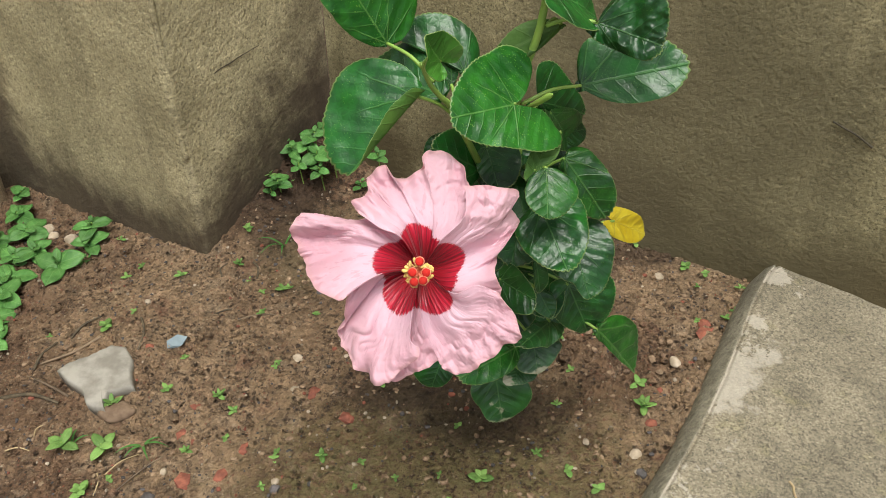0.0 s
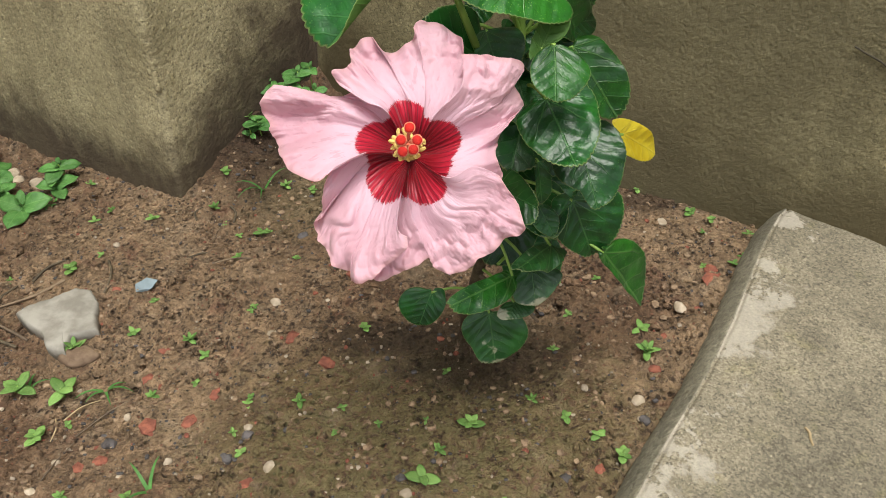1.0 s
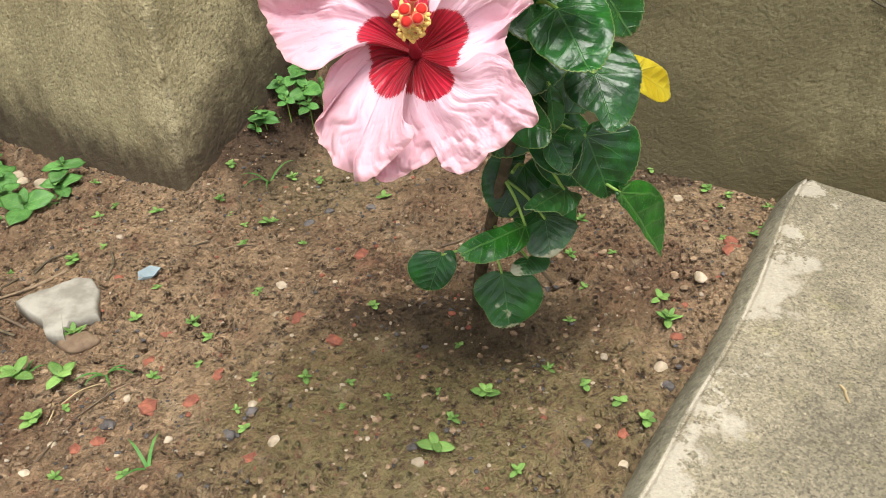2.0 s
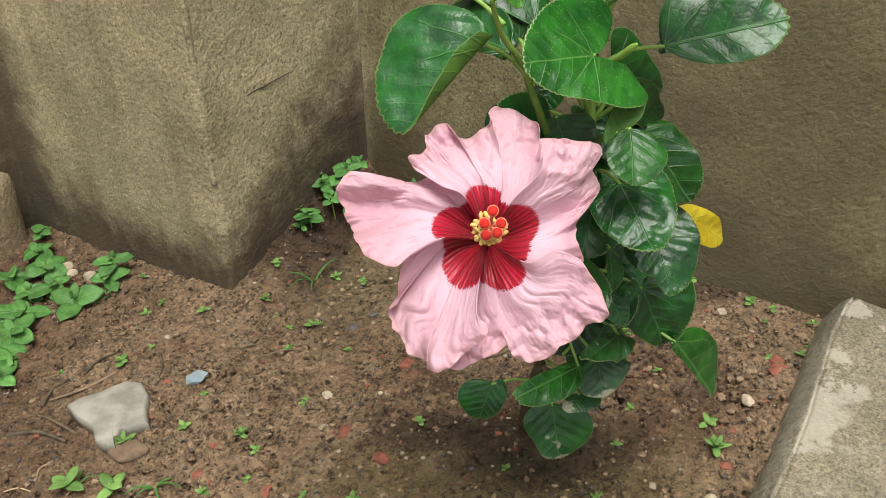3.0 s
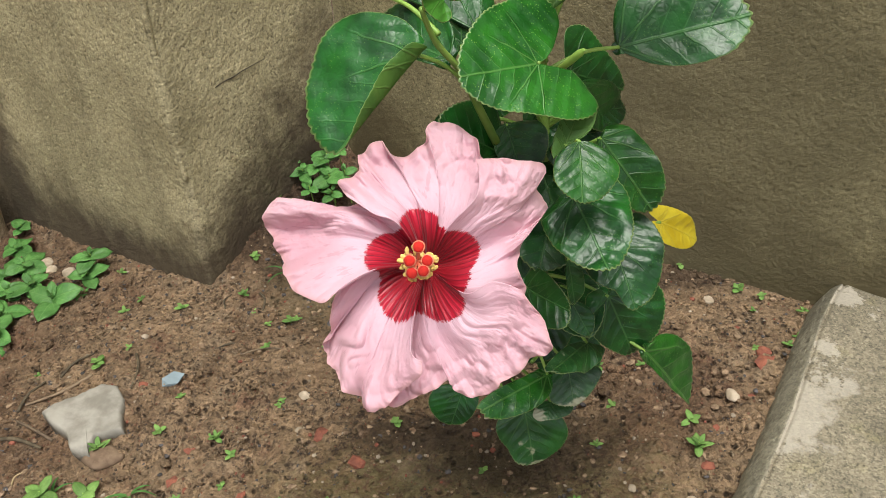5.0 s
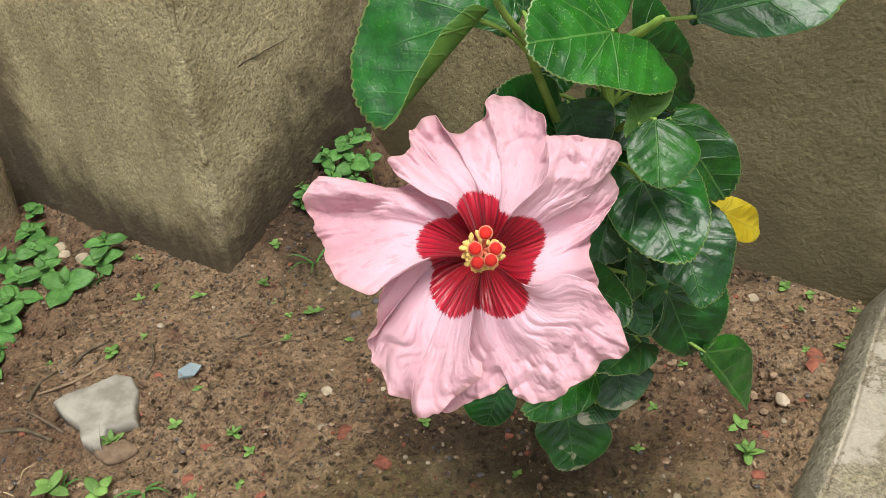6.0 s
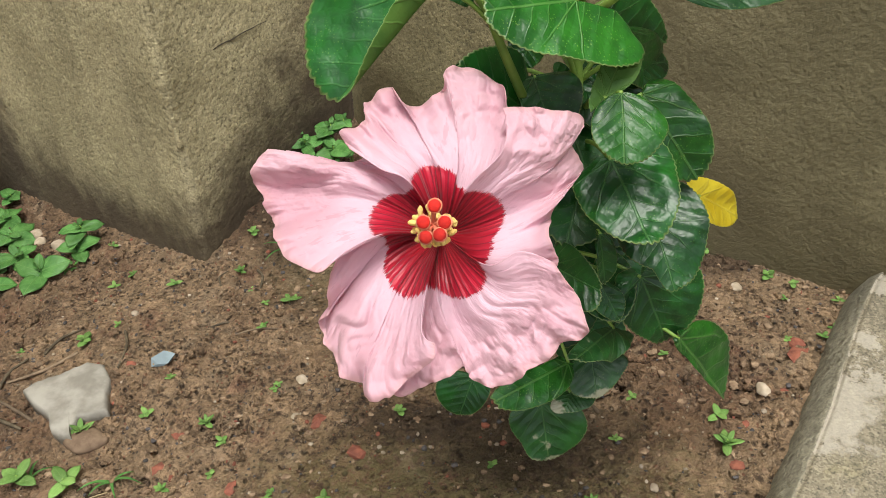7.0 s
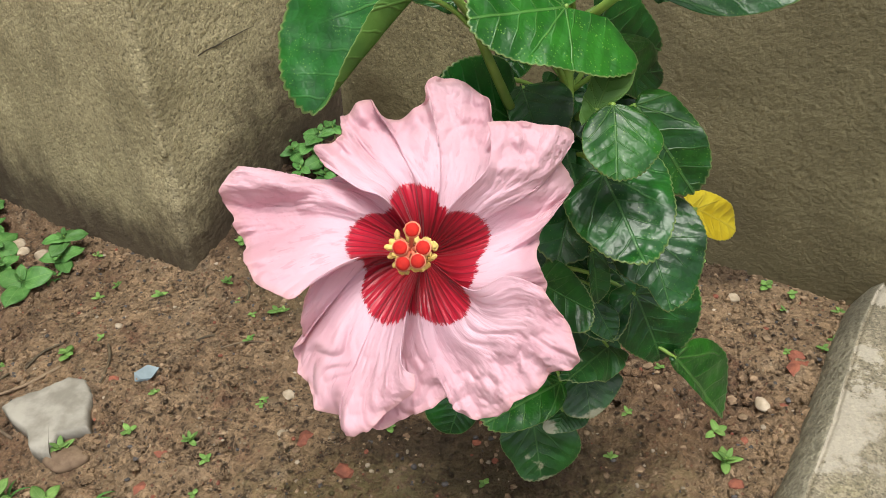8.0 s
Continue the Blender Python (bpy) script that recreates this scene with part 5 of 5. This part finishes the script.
sow(((-0.309, 1.058, .6), (-0.352, 0.984, .6), (-0.297, 0.929, .6), (-0.274, 0.891, .6), (-0.252, 0.866, .6), (-0.242, 0.822, .6), (-0.215, 0.871, .6), (-0.206, 0.725, .6), (-0.087, 0.564, .6), (-0.185, 0.588, .6), (0.325, 0.802, .6), (0.357, 0.750, .6), (0.102, 0.561, .6), (-0.168, 0.809, .6), (-0.330, 0.745, .6), (-0.049, 0.538, .6), (-0.428, 0.843, .6), (-0.538, 0.812, .6)))
weed_clump("weed_plant", [((-0.190, 1.102, 0.022), (-0.196, 1.090, 0.119), 0.030), ((-0.194, 1.122, 0.021), (-0.200, 1.110, 0.142), 0.024), ((-0.230, 1.112, 0.016), (-0.236, 1.100, 0.123), 0.026), ((-0.178, 1.132, 0.023), (-0.184, 1.120, 0.145), 0.020), ((-0.243, 1.122, 0.015), (-0.249, 1.110, 0.139), 0.013), ((-0.216, 1.082, 0.018), (-0.222, 1.070, 0.112), 0.016), ((-0.185, 1.082, 0.022), (-0.191, 1.070, 0.103), 0.020), ((-0.207, 1.112, 0.019), (-0.213, 1.100, 0.132), 0.022), ((-0.169, 1.112, 0.024), (-0.175, 1.100, 0.119), 0.022)], 21, "bushy light green weed at the pier foot")
weed_clump("weed_plant", [((-0.247, 1.062, 0.014), (-0.253, 1.050, 0.094), 0.027), ((-0.257, 1.052, 0.013), (-0.263, 1.040, 0.086), 0.014)], 23, "small light green weed on damp soil")
weed_clump("weed_plant", [((-0.092, 1.062, 0.034), (-0.098, 1.050, 0.140), 0.018), ((-0.126, 1.105, 0.029), (-0.132, 1.093, 0.061), 0.013)], 24, "small light green weed by the wall")
weed_clump("weed_plant", [((-0.725, 1.188, -0.045), (-0.731, 1.176, -0.013), 0.026), ((-0.704, 1.123, -0.043), (-0.710, 1.111, -0.011), 0.036), ((-0.664, 1.070, -0.038), (-0.670, 1.058, -0.006), 0.042), ((-0.707, 1.051, -0.043), (-0.713, 1.039, -0.011), 0.036)], 25, "round-leaved light green weed by the pier")
weed_clump("weed_plant", [((-0.627, 1.013, -0.033), (-0.633, 1.001, -0.001), 0.036), ((-0.574, 0.971, -0.026), (-0.580, 0.959, 0.006), 0.039), ((-0.657, 1.003, -0.037), (-0.663, 0.991, -0.005), 0.034)], 26, "low spreading round-leaved weed on the soil")
weed_clump("weed_plant", [((-0.643, 0.948, -0.035), (-0.649, 0.936, -0.003), 0.047), ((-0.634, 0.906, -0.034), (-0.640, 0.894, -0.002), 0.049), ((-0.673, 0.933, -0.039), (-0.679, 0.921, -0.007), 0.047), ((-0.649, 0.850, -0.036), (-0.655, 0.838, -0.004), 0.052), ((-0.611, 0.814, -0.031), (-0.617, 0.802, 0.001), 0.039)], 27, "large round-leaved weed on the soil")
weed_clump("weed_plant", [((-0.542, 1.043, -0.023), (-0.548, 1.031, 0.027), 0.029), ((-0.543, 1.021, -0.023), (-0.549, 1.009, 0.009), 0.029), ((-0.539, 0.994, -0.022), (-0.545, 0.982, -0.004), 0.017)], 29, "upright round-leaved weed at the pier foot")


def grass_tuft(at, blades, size, seed):
    """Bent narrow blades from one foot."""
    r = random.Random(seed)
    tuft = tagged(new("grass_tuft"), "thin green grass blades bent over the soil", "grass")
    foot = ground_at(*at)
    for k in range(blades):
        a = r.uniform(0, 6.28)
        out = Vector((math.cos(a), math.sin(a), 0))
        t = np.linspace(0, 1, 12)[:, None]
        w = np.array([-1.0, 0.0, 1.0])[None, :]
        long = size * r.uniform(0.6, 1.1)
        path = np.array(foot) + long * (t[..., None] * np.array(out) * 0.8 + (t - 0.75 * t * t)[..., None] * np.array((0, 0, 1.0)))
        across = np.array(Vector((-out.y, out.x, 0)))
        pts = path + (w * (1 - t ** 2) * 0.0017)[..., None] * across + (np.abs(w) * 0.0006 * (1 - t))[..., None] * np.array((0, 0, 1.0))
        uv = np.stack([np.broadcast_to(w * 0.3 + 0.5, (12, 3)), np.broadcast_to(t * 0.9, (12, 3))], -1)
        under(sheet(pts, uv, 0.0003, "blade", [WEED, WEED]), tuft)
    return tuft


grass_tuft((-0.236, 0.964), 4, 0.06, 1)
grass_tuft((-0.351, 0.618), 6, 0.045, 2)
grass_tuft((-0.260, 0.476), 3, 0.05, 3)
grass_tuft((-0.44, 0.625), 3, 0.04, 4)


# ---- stones ----
def stones(name, label, category, group, mat, spots, size, flat, rough=0.3, detail=2):
    shapes = [lump(name, (size, size * 0.8, size * flat), 5 + 3 * k + len(label), mat, rough, detail) for k in range(4)]
    for x, y, s in spots:
        ob = new(name, shapes[rng.randrange(4)])
        ob.matrix_basis = Matrix.Translation(ground_at(x, y) + Vector((0, 0, 0.0012))) @ Matrix.Rotation(rng.uniform(0, 6.3), 4, "Z") @ Matrix.Scale(s, 4)
        tagged(ob, label, category, group)


stones("brick_chip", "small red brick chip half sunk in soil", "brick chip", "brick chips on the soil", BRICK, ((-0.154, 0.671, 1.2), (-0.108, 0.629, 1), (-0.302, 0.625, 1.1), (-0.296, 0.667, .9), (0.312, 0.716, 1.2),
       (-0.325, 0.522, .9), (-0.285, 0.559, 1.1), (-0.244, 0.565, .9), (0.156, 0.470, .7), (-0.346, 0.517, .7), (-0.094, 0.774, 1.2), (-0.224, 0.600, .8), (-0.383, 0.769, .7), (0.315, 0.735, 1.0), (-0.166, 0.474, 1), (0.227, 0.593, .8)), 0.0105, 0.42, 0.6, 1)
stones("pebble", "pale rounded pebble on the soil", "pebble", "pale pebbles on the soil", PALE, ((-0.413, 0.862, .9), (-0.182, 0.732, 1.3), (-0.179, 0.680, .9), (0.281, 0.826, 1.2), (0.270, 0.675, 1.4), (-0.149, 0.497, 1.3),
       (-0.019, 0.453, 1.1), (0.150, 0.440, .9), (0.204, 0.551, 1.3), (-0.440, 0.985, .9), (-0.095, 0.560, .9), (-0.256, 0.740, .8), (-0.312, 0.574, .9), (-0.383, 0.490, 1), (-0.371, 0.525, .9), (-0.253, 0.514, .9), (0.155, 0.572, .8),
       (-0.180, 0.549, 1), (-0.645, 1.07, 2.4), (-0.625, 1.05, 1.8), (-0.59, 1.035, 2.4)), 0.0055, 0.7, 0.2, 3)
stones("pebble", "dark grey pebble on the soil", "pebble", "dark pebbles on the soil", DARK, ((-0.167, 0.858, 1.2), (-0.144, 0.879, 1.2), (-0.179, 0.538, 1.1), (-0.194, 0.512, 1.3), (-0.024, 0.470, 1), (0.122, 0.461, 1.2),
       (0.180, 0.775, 1.1), (-0.089, 0.874, 1.2), (-0.323, 0.543, 1.4), (-0.170, 0.586, 1), (0.206, 0.527, 1.1), (0.311, 0.875, 1.9)), 0.0058, 0.6, 0.4, 2)


def flat_rock():
    """The whitish broken stone: a thin plate with a tail, lying almost level in the soil."""
    outline = [Vector((x, y, 0)) for x, y in ((-0.041, -0.001), (-0.016, -0.019), (-0.003, -0.041), (0.012, -0.049), (0.022, -0.050), (0.017, -0.039), (0.020, -0.025), (0.032, -0.022), (0.048, -0.017), (0.038, 0.008), (0.033, 0.031), (0.016, 0.054), (-0.005, 0.059), (-0.021, 0.048), (-0.037, 0.039), (-0.056, 0.029), (-0.062, 0.019))]
    ring = []
    for k, p in enumerate(outline):
        q = outline[(k + 1) % len(outline)]
        for s in range(8):
            d = p.lerp(q, s / 8)
            ring.append(d * (1 + 0.05 * noise.noise(d * 40) + 0.03 * noise.noise(d * 130)))
    rings = ((1.03, -0.012), (1.02, 0.001), (1.0, 0.0042), (0.965, 0.0060), (0.91, 0.0068), (0.75, 0.0072), (0.55, 0.0074), (0.35, 0.0075), (0.15, 0.0075))
    verts, count = [], len(ring)
    for f, z in rings:
        for p in ring:
            d = p * f
            verts.append((d.x, d.y, z + (0.0016 * noise.noise((d.x * 45, d.y * 45, 0)) + 0.0006 * noise.noise((d.x * 170, d.y * 170, 4))) * (z > 0)))
    faces = grid_faces(len(rings), count, True).tolist() + [[(len(rings) - 1) * count + k for k in range(count)], list(range(count))[::-1]]
    ob = mesh_object("flat_stone", verts, faces, [WHITE])
    ob.matrix_basis = Matrix.Translation(ground_at(-0.429, 0.712) + Vector((0, 0, 0.009))) @ Euler((0.0, -0.09, 0.0)).to_matrix().to_4x4()
    return tagged(ob, "flat whitish broken stone half sunk in soil", "stone")


flat_rock()
chip = new("stone_chip", lump("stone_chip", (0.0115, 0.010, 0.005), 41, BLUE, 0.9, 1))
chip.matrix_basis = Matrix.Translation(ground_at(-0.347, 0.772) + Vector((0, 0, 0.002))) @ Euler((0.1, -0.1, 0.5)).to_matrix().to_4x4()
tagged(chip, "blue-grey angular stone chip on the soil", "stone chip")
nub = new("stone", lump("stone", (0.023, 0.015, 0.012), 31, TAN, 0.25, 3))
nub.matrix_basis = Matrix.Translation(ground_at(-0.398, 0.668) + Vector((0, 0, 0.004)))
tagged(nub, "brown rounded stone against the whitish stone", "stone")


def twig(points, radius, mat=None, label="thin dry twig lying on the soil"):
    pts = [ground_at(x, y) + Vector((0, 0, lift)) for x, y, lift in points]
    ob = tube("twig", pts, [radius, radius * 0.9, radius * 0.6][: len(pts)], mat or TWIG, 7, 0.2)
    return tagged(ob, label, "twig")


twig(((-0.47, 0.70, 0.003), (-0.505, 0.72, 0.004), (-0.54, 0.74, 0.002)), 0.002)
twig(((-0.46, 0.80, 0.002), (-0.49, 0.775, 0.004), (-0.53, 0.76, 0.002)), 0.0022)
twig(((-0.365, 0.555, 0.002), (-0.335, 0.585, 0.004), (-0.31, 0.60, 0.002)), 0.001)
twig(((-0.38, 0.49, 0.002), (-0.372, 0.52, 0.004), (-0.362, 0.55, 0.002)), 0.001)
twig(((-0.30, 0.80, 0.001), (-0.25, 0.815, 0.003), (-0.21, 0.81, 0.001)), 0.0012)
twig(((0.0, 0.77, 0.002), (0.02, 0.775, 0.004), (0.04, 0.79, 0.003)), 0.0016)
twig(((-0.394, 0.583, 0.002), (-0.387, 0.568, 0.004), (-0.387, 0.551, 0.002)), 0.0009, STRAW, "pale dry straw lying on the soil")
twig(((-0.384, 0.580, 0.002), (-0.370, 0.596, 0.004), (-0.351, 0.606, 0.002)), 0.0009, STRAW, "pale dry straw lying on the soil")
twig(((-0.526, 0.622, 0.002), (-0.506, 0.625, 0.004), (-0.488, 0.619, 0.002)), 0.0009, STRAW, "pale dry straw lying on the soil")
twig(((-0.445, 0.612, 0.002), (-0.440, 0.623, 0.004), (-0.430, 0.627, 0.002)), 0.0009, STRAW, "pale dry straw lying on the soil")
twig(((-0.491, 0.640, 0.002), (-0.491, 0.650, 0.004), (-0.483, 0.657, 0.002)), 0.0009, STRAW, "pale dry straw lying on the soil")
twig(((-0.561, 0.706, 0.002), (-0.519, 0.704, 0.004), (-0.480, 0.691, 0.002)), 0.0028, BARK, "dark rotting root half sunk in soil")
twig(((-0.535, 0.750, 0.002), (-0.534, 0.776, 0.004), (-0.523, 0.800, 0.002)), 0.0020, BARK, "dark rotting root half sunk in soil")
twig(((-0.505, 0.805, 0.002), (-0.494, 0.828, 0.004), (-0.474, 0.842, 0.002)), 0.0018, BARK, "dark rotting root half sunk in soil")
twig(((-0.414, 0.831, 0.002), (-0.399, 0.798, 0.004), (-0.396, 0.762, 0.002)), 0.0018, BARK, "dark rotting root half sunk in soil")
twig(((-0.311, 0.826, 0.002), (-0.292, 0.833, 0.004), (-0.272, 0.828, 0.002)), 0.0014, BARK, "dark rotting root half sunk in soil")
twig(((-0.316, 0.902, 0.002), (-0.321, 0.916, 0.004), (-0.313, 0.928, 0.002)), 0.0012, BARK, "dark rotting root half sunk in soil")
twig(((-0.278, 0.933, 0.002), (-0.266, 0.915, 0.004), (-0.265, 0.893, 0.002)), 0.0018, BARK, "dark rotting root half sunk in soil")
tagged(tube("straw", [(0.337, 0.493, 0.1119), (0.339, 0.488, 0.1114), (0.338, 0.481, 0.1108), (0.338, 0.474, 0.1101)], [0.0011, 0.0014, 0.0013, 0.0010], STRAW, 7, 0.2), "short curled pale straw on the concrete slab", "straw")


def gravel(count, mat, low, high, seed, label):
    """Grit and crumbs too many to count, as one mesh."""
    r = np.random.RandomState(seed)
    bm = bmesh.new()
    bmesh.ops.create_icosphere(bm, subdivisions=1, radius=1.0)
    ball = np.array([v.co[:] for v in bm.verts])
    tris = np.array([[v.index for v in f.verts] for f in bm.faces])
    bm.free()
    x, y = r.uniform(-0.85, 0.42, count), r.uniform(0.38, 1.12, count)
    side = (x - 0.436) * ALONG.x + (y - 0.808) * ALONG.y
    keep = side < -0.03
    x, y = x[keep], y[keep]
    z = ground_height(x, y) + 0.001
    size = low + (high - low) * r.rand(len(x)) ** 3
    shape = ball[None] * (1 + 0.35 * (r.rand(len(x), len(ball), 1) - 0.5)) * (size[:, None] * r.uniform(0.6, 1.2, (len(x), 3)))[:, None, :] * np.array([1, 1, 0.7])
    verts = shape + np.stack([x, y, z], -1)[:, None]
    faces = tris[None] + (np.arange(len(x)) * len(ball))[:, None, None]
    ob = mesh_object("gravel", verts.reshape(-1, 3), faces.reshape(-1, 3).tolist(), [mat], smooth=False)
    return tagged(ob, label, "gravel", kind="stuff")


gravel(16000, SOIL, 0.0012, 0.0075, 1, "brown soil crumbs and clods")
gravel(5000, CRUMB, 0.0009, 0.0050, 5, "dry brown crumbs of soil")
gravel(3600, DARK, 0.0007, 0.0036, 2, "dark grit scattered on soil")
gravel(1700, PALE, 0.0006, 0.0030, 3, "pale grit scattered on soil")
gravel(700, BRICK, 0.0007, 0.0044, 4, "red brick grit scattered on soil")
